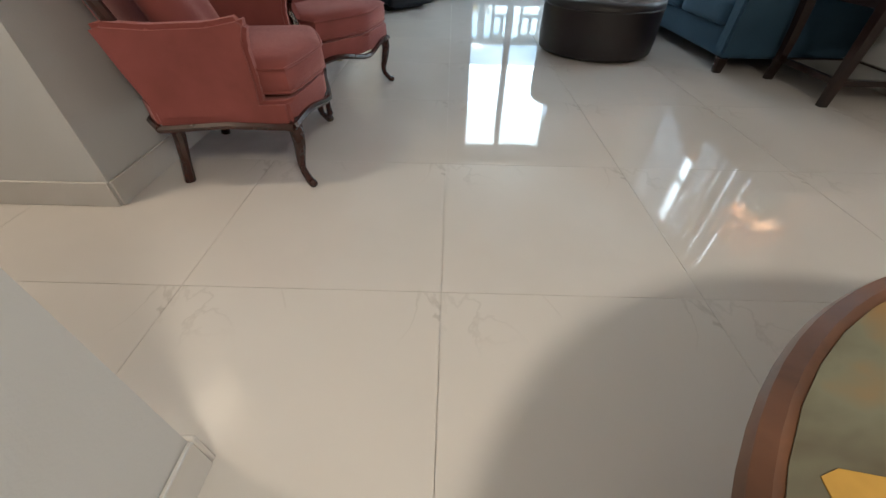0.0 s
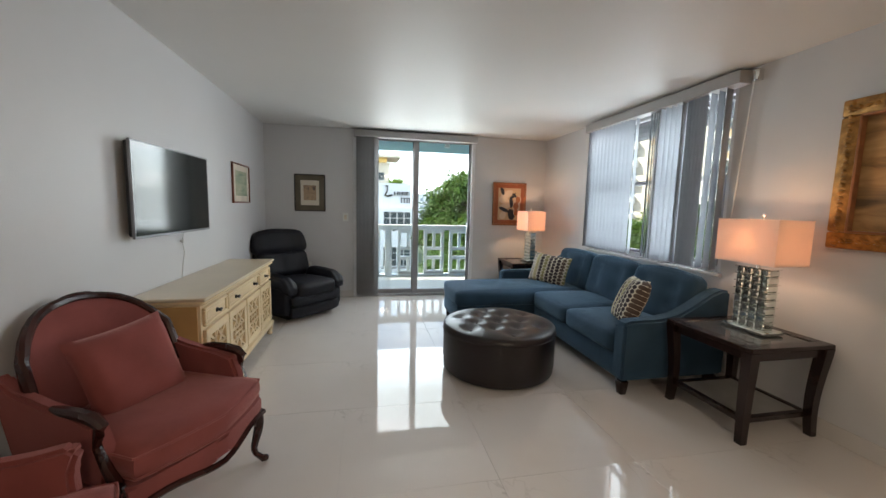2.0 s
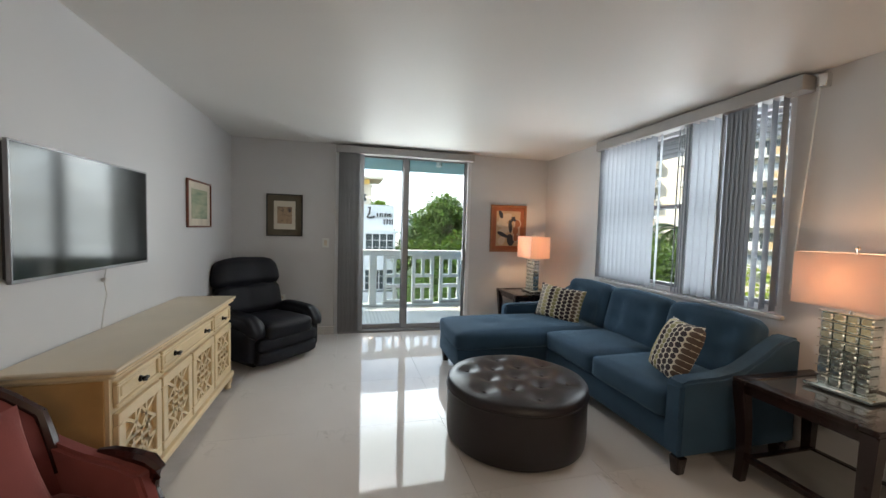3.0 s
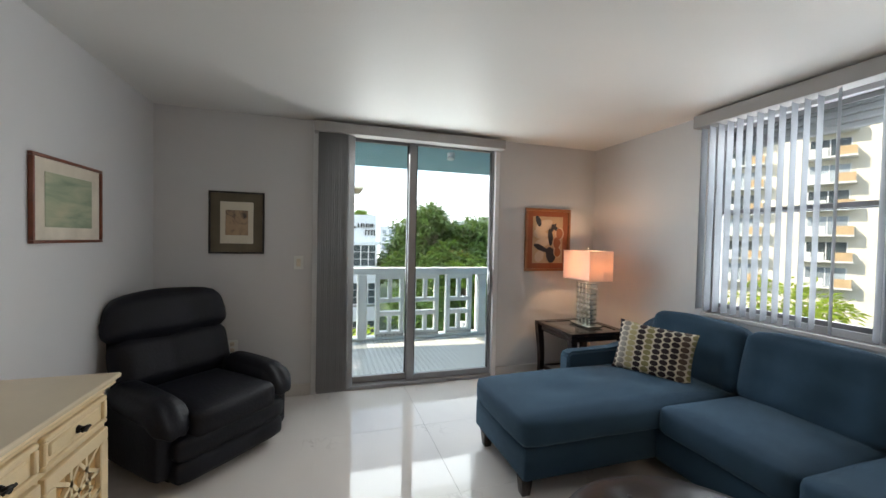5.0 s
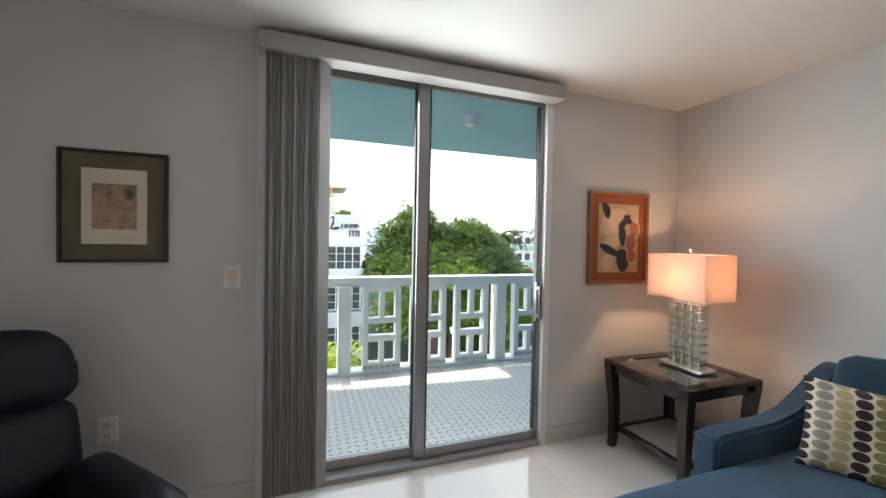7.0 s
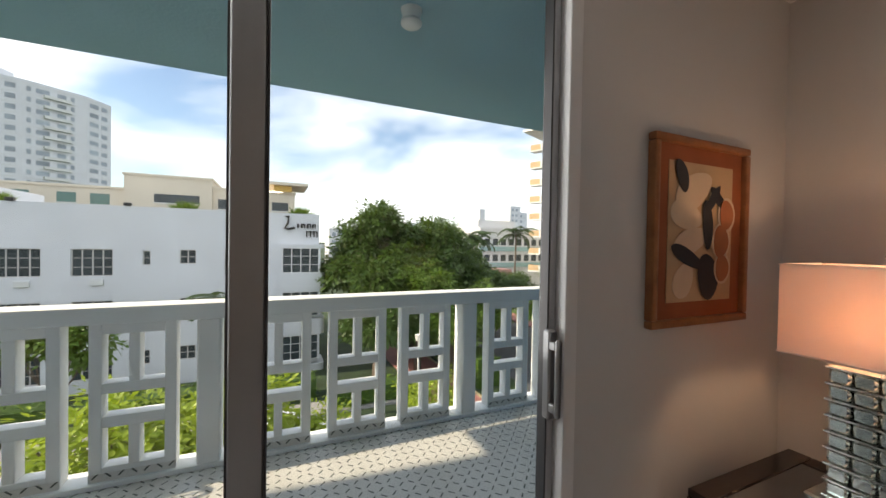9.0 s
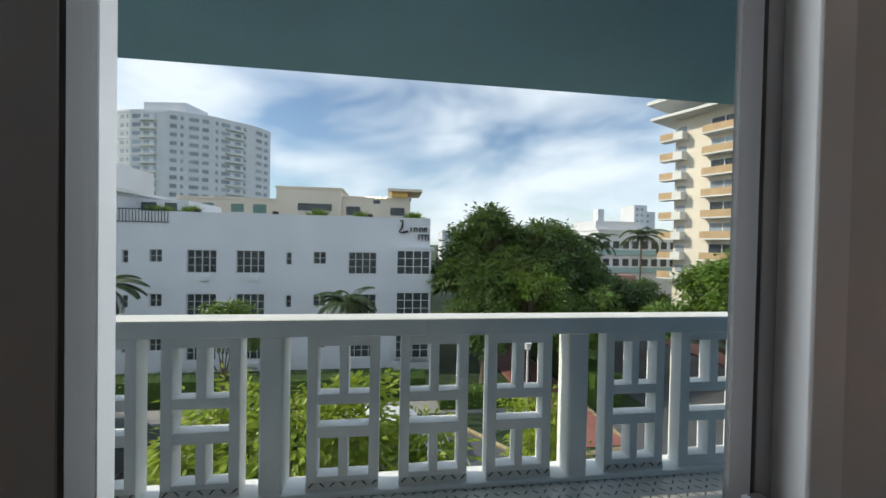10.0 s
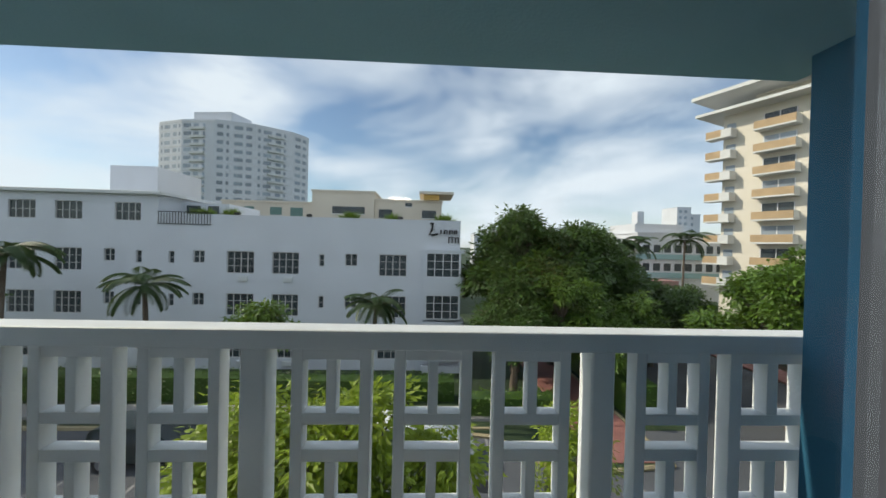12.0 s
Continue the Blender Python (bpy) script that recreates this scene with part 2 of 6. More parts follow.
def tube(bm, pts, radii, seg=8, flat=1.0):
    """A tube along points, with a radius at each."""
    pts = [Vector(p) for p in pts]
    if not isinstance(radii, (list, tuple)):
        radii = [radii] * len(pts)
    rings = []
    up = Vector((0.13, 0.21, 1)).normalized()
    for i, p in enumerate(pts):
        d = (pts[min(i + 1, len(pts) - 1)] - pts[max(i - 1, 0)]).normalized()
        a = d.cross(up)
        if a.length < 0.15:
            a = d.cross(Vector((1, 0.1, 0)))
        a.normalize()
        b = d.cross(a).normalized()
        rings.append([bm.verts.new(p + (a * math.cos(t) + b * math.sin(t) * flat) * radii[i]) for t in [2 * math.pi * k / seg for k in range(seg)]])
    for a, b in zip(rings, rings[1:]):
        for i in range(seg):
            bm.faces.new((a[i], a[(i + 1) % seg], b[(i + 1) % seg], b[i]))
    bm.faces.new(rings[0][::-1]), bm.faces.new(rings[-1])


def slab_from(bm, outline, z0, z1, axis="z"):
    """A plate with the given outline (two coordinates), between two heights along an axis."""
    def at(a, b, c):
        return (a, b, c) if axis == "z" else ((c, a, b) if axis == "x" else (a, c, b))
    lo = [bm.verts.new(at(a, b, z0)) for a, b in outline]
    hi = [bm.verts.new(at(a, b, z1)) for a, b in outline]
    n = len(outline)
    bm.faces.new(lo[::-1]), bm.faces.new(hi)
    for i in range(n):
        bm.faces.new((lo[i], lo[(i + 1) % n], hi[(i + 1) % n], hi[i]))


def cushion(bm, x0, x1, y0, y1, z0, z1, puff=0.03, n=10, m=None, tufts=(), r=0.05, tr=0.10, axis=2):
    """A soft block: rounded edges, swollen faces, with dimples at tufts on its top."""
    cxx, cyy, czz = (x0 + x1) / 2, (y0 + y1) / 2, (z0 + z1) / 2
    hx, hy, hz = (x1 - x0) / 2, (y1 - y0) / 2, (z1 - z0) / 2
    old = set(bm.verts)
    cu = bmesh.ops.create_cube(bm, size=2)["verts"]
    es = list({e for v in cu for e in v.link_edges})
    bmesh.ops.subdivide_edges(bm, edges=es, cuts=n, use_grid_fill=True)
    vs = [v for v in bm.verts if v not in old]
    rr = min(r, hx * 0.95, hy * 0.95, hz * 0.95)
    for v in vs:
        u = Vector(v.co)
        p = Vector((u.x * hx, u.y * hy, u.z * hz))
        q = Vector((max(-hx + rr, min(hx - rr, p.x)), max(-hy + rr, min(hy - rr, p.y)), max(-hz + rr, min(hz - rr, p.z))))
        d = p - q
        if d.length > 1e-6:
            p = q + d.normalized() * rr * min(1, d.length / rr + 0.0 if d.length < rr else 1)
        sw = (1 - u.x ** 2) * (1 - u.y ** 2), (1 - u.y ** 2) * (1 - u.z ** 2), (1 - u.x ** 2) * (1 - u.z ** 2)
        p.z += puff * sw[0] * u.z
        p.x += puff * 0.6 * sw[1] * u.x
        p.y += puff * 0.6 * sw[2] * u.y
        p += noise.noise_vector(Vector((p.x * 5 + cxx * 3, p.y * 5 + cyy * 7, p.z * 5))) * 0.004
        for tx, ty in tufts:
            if u.z > 0.5:
                dd = ((p.x - tx) ** 2 + (p.y - ty) ** 2) ** 0.5
                p.z -= 0.028 * math.exp(-(dd / tr * 2.2) ** 2)
        v.co = p + Vector((cxx, cyy, czz))
    if m is not None:
        bmesh.ops.transform(bm, matrix=m, verts=list(vs))
    return vs


def mesh_of(name, bm, mat, smooth=False):
    me = bpy.data.meshes.new(name)
    bm.normal_update()
    bm.to_mesh(me)
    bm.free()
    me.materials.append(mat.m)
    if smooth:
        me.shade_smooth()
        if smooth is not True:
            me.set_sharp_from_angle(angle=radians(smooth))
    return me


def part(name, bm, mat, parent, label="", smooth=40, kind=""):
    ob = new(name, mesh_of(name, bm, mat, smooth))
    ob.parent = parent
    return tagged(ob, label=label, kind=kind)


def thing(name, label, category, group="", loc=(0, 0, 0), rz=0.0):
    ob = new(name)
    ob.matrix_basis = pose(*loc, 0, 0, rz)
    ob.empty_display_size = 0.1
    return tagged(ob, label, category, group)


def solid(name, bm, mat, label="", category="", group="", kind="", smooth=40, m=None):
    ob = new(name, mesh_of(name, bm, mat, smooth))
    if m is not None:
        ob.matrix_basis = m
    return tagged(ob, label, category, group, kind)


def bx(name, x0, x1, y0, y1, z0, z1, mat, label="", category="", kind="structure", bev=0.0):
    bm = BM()
    box(bm, x0, x1, y0, y1, z0, z1, bev)
    return solid(name, bm, mat, label, category, kind=kind)


# ---- the room ----
XL, XR, YN, YS, ZC = -1.22, 2.98, 6.47, -3.0, 2.45
floor = bx("floor", -4.0, XR + 0.2, YS - 0.2, YN + 0.2, -0.20, -0.006, GROUT, "pale polished marble tile floor with fine grout joints", "floor")
ceiling = bx("ceiling", -4.0, XR + 0.2, YS - 0.2, YN + 0.2, ZC, ZC + 0.2, CEIL, "smooth off-white painted ceiling", "ceiling")


def wall(name, boxes, label, mat=WALL):
    bm = BM()
    for b in boxes:
        box(bm, *b)
    return solid(name, bm, mat, label, "wall", kind="structure", smooth=False)


DX0, DX1, DZ = -0.02, 1.80, 2.42
wall("wall_north", [(XL - 0.2, DX0, YN, YN + 0.14, 0, ZC), (DX1, XR + 0.2, YN, YN + 0.14, 0, ZC), (DX0, DX1, YN, YN + 0.14, DZ, ZC)], "pale grey painted wall around the balcony door")
WY0, WY1, WZ0, WZ1 = 3.30, 5.14, 0.89, 2.36
wall("wall_east", [(XR, XR + 0.2, YS, WY0, 0, ZC), (XR, XR + 0.2, WY1, YN, 0, ZC), (XR, XR + 0.2, WY0, WY1, 0, WZ0), (XR, XR + 0.2, WY0, WY1, WZ1, ZC)], "pale grey painted wall around the wide window")
wall("wall_west", [(XL - 0.2, XL, 1.28, YN, 0, ZC), (-4.0, XL - 0.2, 1.28, 1.48, 0, ZC)], "pale grey painted wall behind the armchairs")
wall("wall_hall", [(-0.64, -0.44, YS, 0.38, 0, ZC), (-4.0, -0.64, 0.18, 0.38, 0, ZC), (-4.2, -4.0, 0.18, 1.48, 0, ZC)], "pale painted wall beside the hallway opening")
wall("wall_south", [(-0.64, XR + 0.2, YS - 0.2, YS, 0, ZC)], "pale grey painted wall closing the dining end")


def baseboard(name, x0, x1, y0, y1):
    bx(name, x0, x1, y0, y1, 0, 0.105, BASE, "pale marble tile baseboard", "baseboard", bev=0.003)


baseboard("baseboard_1", XL, XL + 0.012, 1.28, YN)
baseboard("baseboard_2", XL + 0.012, DX0, YN - 0.012, YN)
baseboard("baseboard_3", DX1, XR - 0.012, YN - 0.012, YN)
baseboard("baseboard_4", XR - 0.012, XR, YS, YN)
baseboard("baseboard_5", -4.0, XL, 1.268, 1.28)
baseboard("baseboard_6", -0.44, -0.428, YS, 0.38)
baseboard("baseboard_7", -4.0, -0.428, 0.38, 0.392)

bm = BM()
box(bm, DX1 - 0.006, DX1, YN + 0.056, YN + 0.14, 0.0, DZ)
box(bm, DX1, XR + 0.2, YN + 0.14, YN + 0.146, 0.0, DZ)
part("outer_reveal", bm, BLUE, bpy.data.objects["wall_north"], "blue painted outer face")

# balcony door
door = thing("balcony_door", "grey aluminium sliding glass balcony door, closed", "door", loc=(0, 0, 0))
bm = BM()
for b in ((DX0, DX0 + 0.05, YN - 0.01, YN + 0.13, 0, DZ), (DX1 - 0.05, DX1, YN - 0.01, YN + 0.055, 0, DZ)):
    box(bm, *b, bev=0.003)
part("outer_frame", bm, WHITEPVC, door, "white painted side trim")
bm = BM()
box(bm, DX0 + 0.05, DX1 - 0.05, YN + 0.01, YN + 0.13, 2.385, DZ, 0.003)
box(bm, DX0 + 0.05, DX1 - 0.05, YN - 0.01, YN + 0.13, 0, 0.035, 0.003)
box(bm, DX0 + 0.05, DX0 + 0.09, YN + 0.012, YN + 0.13, 0.035, 2.385, 0.003)
part("track_frame", bm, ALU, door, "grey aluminium head, jambs and track")


def leaf(name, x0, x1, y, label, e=0.055, d=0.055):
    bm = BM()
    for b in ((x0, x0 + d, 0.036, 2.384), (x1 - e, x1, 0.036, 2.384)):
        box(bm, b[0], b[1], y, y + 0.035, b[2], b[3], 0.004)
    box(bm, x0 + d, x1 - e, y, y + 0.035, 0.036, 0.095, 0.004)
    box(bm, x0 + d, x1 - e, y, y + 0.035, 2.325, 2.384, 0.004)
    lf = part(name, bm, ALU, door, label)
    bm = BM()
    box(bm, x0 + 0.05, x1 - 0.05, y + 0.014, y + 0.020, 0.09, 2.33)
    g = part("pane", bm, GLASSM, lf, "clear glass")
    g.visible_shadow = False
    bm = BM()
    for a in (x0 + d, x1 - e - 0.006):
        box(bm, a, a + 0.006, y - 0.002, y + 0.037, 0.095, 2.325)
    part("gasket", bm, BRONZE, lf, "black rubber gasket")
    return lf


leaf("fixed_leaf", 0.07, 0.932, YN + 0.075, "fixed glass leaf", 0.075)
slide = leaf("sliding_leaf", 0.860, 1.75, YN + 0.03, "sliding glass leaf", 0.030, 0.072)
bm = BM()
box(bm, 1.698, 1.730, YN - 0.004, YN + 0.030, 0.86, 1.13, 0.006)
box(bm, 1.694, 1.714, YN - 0.045, YN - 0.027, 0.88, 1.11, 0.006)
box(bm, 1.696, 1.712, YN - 0.03, YN - 0.003, 0.89, 0.915, 0.003)
box(bm, 1.696, 1.712, YN - 0.03, YN - 0.003, 1.075, 1.10, 0.003)
part("door_handle", bm, TVBEZEL, slide, "grey metal pull handle")

# blinds at the door
bl = thing("door_blinds", "grey vertical blinds stacked open beside the balcony door", "blinds")
bm = BM()
box(bm, -0.01, 1.80, 6.345, YN - 0.003, 2.335, 2.425, 0.004)
part("valance", bm, VALANCE, bl, "grey valance box")
for i in range(15):
    bm = BM()
    x = 0.052 + i * 0.0185
    box(bm, -0.0008, 0.0008, -0.044, 0.044, 0.05, 2.34)
    s = part("slat", bm, BLINDGREY, bl)
    s.matrix_basis = pose(x, 6.405, 0, 0, 0, -38 + 4 * math.sin(i * 2.1))

# window in the east wall
win = thing("window_unit", "white two-part sash window with a rolled metal shutter", "window")
bm = BM()
WM = 4.10
box(bm, XR + 0.02, XR + 0.10, WY0, WY0 + 0.05, WZ0, WZ1, 0.004)
box(bm, XR + 0.02, XR + 0.10, WY1 - 0.05, WY1, WZ0, WZ1, 0.004)
box(bm, XR + 0.02, XR + 0.10, WM - 0.06, WM + 0.06, WZ0, WZ1, 0.004)
for a, b in ((WY0 + 0.05, WM - 0.06), (WM + 0.06, WY1 - 0.05)):
    box(bm, XR + 0.02, XR + 0.10, a, b, WZ1 - 0.05, WZ1, 0.004)
    box(bm, XR + 0.02, XR + 0.10, a, b, WZ0, WZ0 + 0.05, 0.004)
part("window_frame", bm, WHITEPVC, win, "white outer frame and mullion")
for a, b in ((WY0 + 0.05, WM - 0.06), (WM + 0.06, WY1 - 0.05)):
    for z0, z1 in ((WZ0 + 0.05, 1.69), (1.65, WZ1 - 0.05)):
        bm = BM()
        xo = XR + (0.035 if z0 < 1 else 0.065)
        box(bm, xo, xo + 0.028, a, a + 0.032, z0, z1, 0.002)
        box(bm, xo, xo + 0.028, b - 0.032, b, z0, z1, 0.002)
        box(bm, xo, xo + 0.028, a + 0.032, b - 0.032, z0, z0 + 0.032, 0.002)
        box(bm, xo, xo + 0.028, a + 0.032, b - 0.032, z1 - 0.032, z1, 0.002)
        sash = part("sash", bm, ALU, win, "grey metal sash")
        bm = BM()
        box(bm, xo + 0.010, xo + 0.015, a + 0.03, b - 0.03, z0 + 0.03, z1 - 0.03)
        g = part("pane", bm, TINTEDM, sash)
        g.visible_shadow = False
for i in range(5):
    bm = BM()
    box(bm, XR + 0.13, XR + 0.16, WY0, WY1, 2.14 + i * 0.045, 2.14 + i * 0.045 + 0.042, 0.01)
    part("shutter_slat", bm, WHITEPVC, win)
bm = BM()
box(bm, XR - 0.03, XR + 0.02, WY0 - 0.02, WY1 + 0.02, WZ0 - 0.03, WZ0, 0.005)
solid("window_sill", bm, BASE, "pale marble window sill", "sill", kind="structure")

wb = thing("window_blinds", "pale grey vertical fabric blinds, partly open at the wide window", "blinds")
bm = BM()
box(bm, 2.86, XR - 0.003, 3.20, 5.20, 2.335, 2.43, 0.004)
part("valance", bm, VALANCE, wb, "grey valance box")
slats = []
y = 5.15
while y > 4.38:
    slats.append((y, 80))
    y -= 0.066
slats += [(4.335, 55), (4.14, 50), (4.10, 46), (4.07, 42), (4.04, 40)]
y = 3.985
while y > 3.72:
    slats.append((y, 80))
    y -= 0.062
slats += [(3.70 - i * 0.032, 30 - 3 * i) for i in range(6)]
slats += [(3.46, 76), (3.39, 76), (3.325, 76)]
for y, a in slats:
    bm = BM()
    pts = [(-0.044 + 0.088 * k / 4, 0.006 * (1 - ((k - 2) / 2) ** 2)) for k in range(5)]
    slab_from(bm, pts + [(u, w + 0.0012) for u, w in pts[::-1]], 0.915, 2.34)
    s = part("slat", bm, BLIND, wb, smooth=30)
    s.matrix_basis = pose(2.925, y, 0, 0, 0, 90 - a)
wand = thing("blind_wand", "white plastic blind wand hanging from a wall bracket", "blind wand")
bm = BM()
box(bm, 2.93, XR, 3.12, 3.17, 2.34, 2.42, 0.004)
part("bracket", bm, CHROME, wand, "small metal bracket")
bm = BM()
tube(bm, [(2.945, 3.16, 2.35), (2.94, 3.20, 1.7), (2.935, 3.235, 1.05)], 0.005, 6)
part("rod", bm, PLASTICW, wand, "thin white rod")

# ---- furniture ----
def cabriole(bm, x, y, z1, sx, sy, h=1.0, r=0.03):
    """A curved leg that swells at the knee and ends in a small scrolled foot."""
    pts, rad = [], []
    for k in range(13):
        t = k / 12
        off = 0.035 * math.sin(t * math.pi * 1.0) * (1 - t) - 0.03 * math.sin(t * math.pi) * t + 0.03 * max(0, t - 0.8) * 5
        pts.append((x + sx * off, y + sy * off, z1 * (1 - t) + 0.016))
        rad.append(r * (1.0 - 0.62 * t) if t < 0.86 else r * (0.42 + 0.18 * (t - 0.86) / 0.14))
    tube(bm, pts, rad, 8)
    bmesh.ops.create_uvsphere(bm, u_segments=8, v_segments=6, radius=r * 0.62, matrix=pose(pts[-1][0] + sx * 0.006, pts[-1][1] + sy * 0.006, r * 0.62))


def bergere(loc, rz, label, wood=True):
    c = thing("armchair", label, "armchair", "rose velvet armchairs along the wall", loc, rz)
    # legs
    for lx, ly, s in ((0.26, 0.31, 1), (0.26, -0.31, -1)):
        bm = BM()
        cabriole(bm, lx, ly, 0.27, 0.8, s * 0.8)
        part("leg", bm, MAHOG, c, "carved cabriole leg")
    for lx, ly, s in ((-0.19, 0.24, 1), (-0.19, -0.24, -1)):
        bm = BM()
        tube(bm, [(lx, ly, 0.30), (lx - 0.01, ly, 0.2), (lx - 0.03, ly, 0.1), (lx - 0.05, ly, 0.0)], [0.026, 0.024, 0.02, 0.022], 8)
        part("leg", bm, MAHOG, c, "splayed rear leg")

    def plan(t, grow=0.0):
        """Seat outline, from the near front corner round the bowed front to the far front corner."""
        yy = 0.35 * t
        return 0.27 + grow + 0.085 * (1 - abs(t) ** 2.2) - 0.03 * abs(math.sin(math.pi * t)) * 0.5, yy
    outline = [plan(-1 + 2 * k / 16) for k in range(17)]
    back = [(-0.20, 0.33), (-0.27, 0.24), (-0.30, 0.0), (-0.27, -0.24), (-0.20, -0.33)]
    ol = outline + back
    bm = BM()
    slab_from(bm, ol, 0.27, 0.36)
    bmesh.ops.bevel(bm, geom=bm.edges[:], offset=0.012, segments=2, affect="EDGES")
    part("seat_base", bm, ROSE, c, "rose velvet seat rail")
    bm = BM()
    ring = [Vector((x * 1.012, y * 1.012, 0.268 - 0.018 * math.cos(3 * math.pi * (k / 16 - 0.5)) * (1 if k < 17 else 0))) for k, (x, y) in enumerate(ol)]
    tube(bm, ring[:17], 0.014, 6)
    for a, b in ((ring[16], ring[17]), (ring[0], ring[-1])):
        tube(bm, [a, (a + b) / 2 + Vector((0, 0, 0.012)), b], 0.014, 6)
    tube(bm, ring[17:], 0.014, 6)
    part("seat_rail", bm, MAHOG, c, "carved mahogany rail")
    # loose seat cushion
    bm = BM()
    hi = [(x * 0.985 + 0.015, y * 0.90) for x, y in ol]
    rings = []
    cxm = sum(p[0] for p in hi) / len(hi)
    for f, z in ((0.90, 0.362), (0.985, 0.375), (1.02, 0.41), (1.015, 0.445), (0.97, 0.472), (0.80, 0.487), (0.45, 0.495)):
        rings.append([bm.verts.new((cxm + (x - cxm) * f, y * f, z)) for x, y in hi])
    n = len(hi)
    for a, b in zip(rings, rings[1:]):
        for i in range(n):
            bm.faces.new((a[i], a[(i + 1) % n], b[(i + 1) % n], b[i]))
    bm.faces.new(rings[0][::-1]), bm.faces.new(rings[-1])
    cush = part("seat_cushion", bm, ROSE, c, "loose rose velvet seat cushion", smooth=60)
    bm = BM()
    for f, z in ((1.022, 0.462), (1.005, 0.380)):
        pts = [(cxm + (x - cxm) * f * 0.995, y * f * 0.995, z) for x, y in hi]
        tube(bm, pts + pts[:1], 0.005, 5)
    part("piping", bm, ROSE, cush)
    # back: an arched panel leaning back, curved in plan

    def bk(u, w):
        """A point of the back's surface: u across, w up."""
        yy = 0.295 * u * (1 - 0.06 * max(0, w - 0.55) / 0.45)
        zz = 0.34 + 0.555 * w
        xx = -0.265 - 0.14 * w + 0.15 * abs(u) ** 2.4 * (1 - 0.45 * w)
        return xx, yy, zz

    def top(u):
        return 1.0 - 0.02 * abs(u) - 0.24 * abs(u) ** 4.5 + 0.025 * math.cos(u * math.pi)
    for nm, mt, off, lab in (("backrest", ROSE, 0.0, "rose velvet padded back"),):
        bm = BM()
        gu, gw = 15, 9
        front = [[None] * (gu + 1) for _ in range(gw + 1)]
        rear = [[None] * (gu + 1) for _ in range(gw + 1)]
        for j in range(gw + 1):
            for i in range(gu + 1):
                u = -1 + 2 * i / gu
                x, y, z = bk(u, j / gw * top(u))
                pad = 0.035 * (1 - u ** 4) * (1 - (2 * j / gw - 1) ** 4)
                front[j][i] = bm.verts.new((x + 0.012 + pad, y, z))
                rear[j][i] = bm.verts.new((x - 0.022, y, z))
        for j in range(gw):
            for i in range(gu):
                bm.faces.new((front[j][i], front[j][i + 1], front[j + 1][i + 1], front[j + 1][i]))
                bm.faces.new((rear[j][i], rear[j + 1][i], rear[j + 1][i + 1], rear[j][i + 1]))
        for j in range(gw):
            bm.faces.new((front[j][0], front[j + 1][0], rear[j + 1][0], rear[j][0]))
            bm.faces.new((front[j][gu], rear[j][gu], rear[j + 1][gu], front[j + 1][gu]))
        for i in range(gu):
            bm.faces.new((front[0][i], rear[0][i], rear[0][i + 1], front[0][i + 1]))
            bm.faces.new((front[gw][i], front[gw][i + 1], rear[gw][i + 1], rear[gw][i]))
        part(nm, bm, mt, c, lab, smooth=60)
    bm = BM()
    pts = [bk(-1.02, w / 6 * top(1)) for w in range(3, 7)] + [bk(-1 + 2 * k / 18, top(-1 + 2 * k / 18) + 0.012) for k in range(1, 18)] + [bk(1.02, w / 6 * top(1)) for w in range(6, 2, -1)]
    tube(bm, pts, 0.021, 8)
    bmesh.ops.create_uvsphere(bm, u_segments=8, v_segments=6, radius=0.03, matrix=pose(*bk(0, top(0) + 0.015)) @ Matrix.Diagonal((0.6, 2.6, 0.8, 1)))
    part("back_frame", bm, MAHOG, c, "carved dark mahogany back rail")
    for s in (1, -1):
        bm = BM()
        prof = [(-0.26, 0.34), (0.17, 0.34), (0.19, 0.42), (0.17, 0.50), (0.14, 0.575), (0.05, 0.60), (-0.10, 0.615), (-0.24, 0.645), (-0.34, 0.70), (-0.34, 0.60)]
        if not wood:
            prof = [(-0.18, 0.30), (0.18, 0.30), (0.19, 0.42), (0.185, 0.54), (0.205, 0.60), (0.18, 0.622), (0.08, 0.605), (-0.10, 0.60), (-0.23, 0.61), (-0.27, 0.60), (-0.23, 0.45)]
        slab_from(bm, prof, s * 0.315 - 0.03, s * 0.315 + 0.03, "y")
        bmesh.ops.recalc_face_normals(bm, faces=bm.faces[:])
        bmesh.ops.bevel(bm, geom=bm.edges[:], offset=0.014, segments=2, affect="EDGES")
        part("arm_panel", bm, ROSE, c, "rose velvet closed arm")
        if not wood:
            continue
        bm = BM()
        tube(bm, [(-0.06, s * 0.33, 0.606), (0.0, s * 0.335, 0.610), (0.08, s * 0.335, 0.608), (0.14, s * 0.335, 0.600), (0.175, s * 0.335, 0.575), (0.165, s * 0.335, 0.54)], [0.012, 0.02, 0.023, 0.024, 0.020, 0.012], 8)
        tube(bm, [(0.16, s * 0.335, 0.58), (0.15, s * 0.338, 0.50), (0.19, s * 0.338, 0.42), (0.24, s * 0.335, 0.34), (0.255, s * 0.32, 0.27)], [0.018, 0.016, 0.018, 0.024, 0.026], 8)
        part("arm_rail", bm, MAHOG, c, "scrolled mahogany arm")
    return c


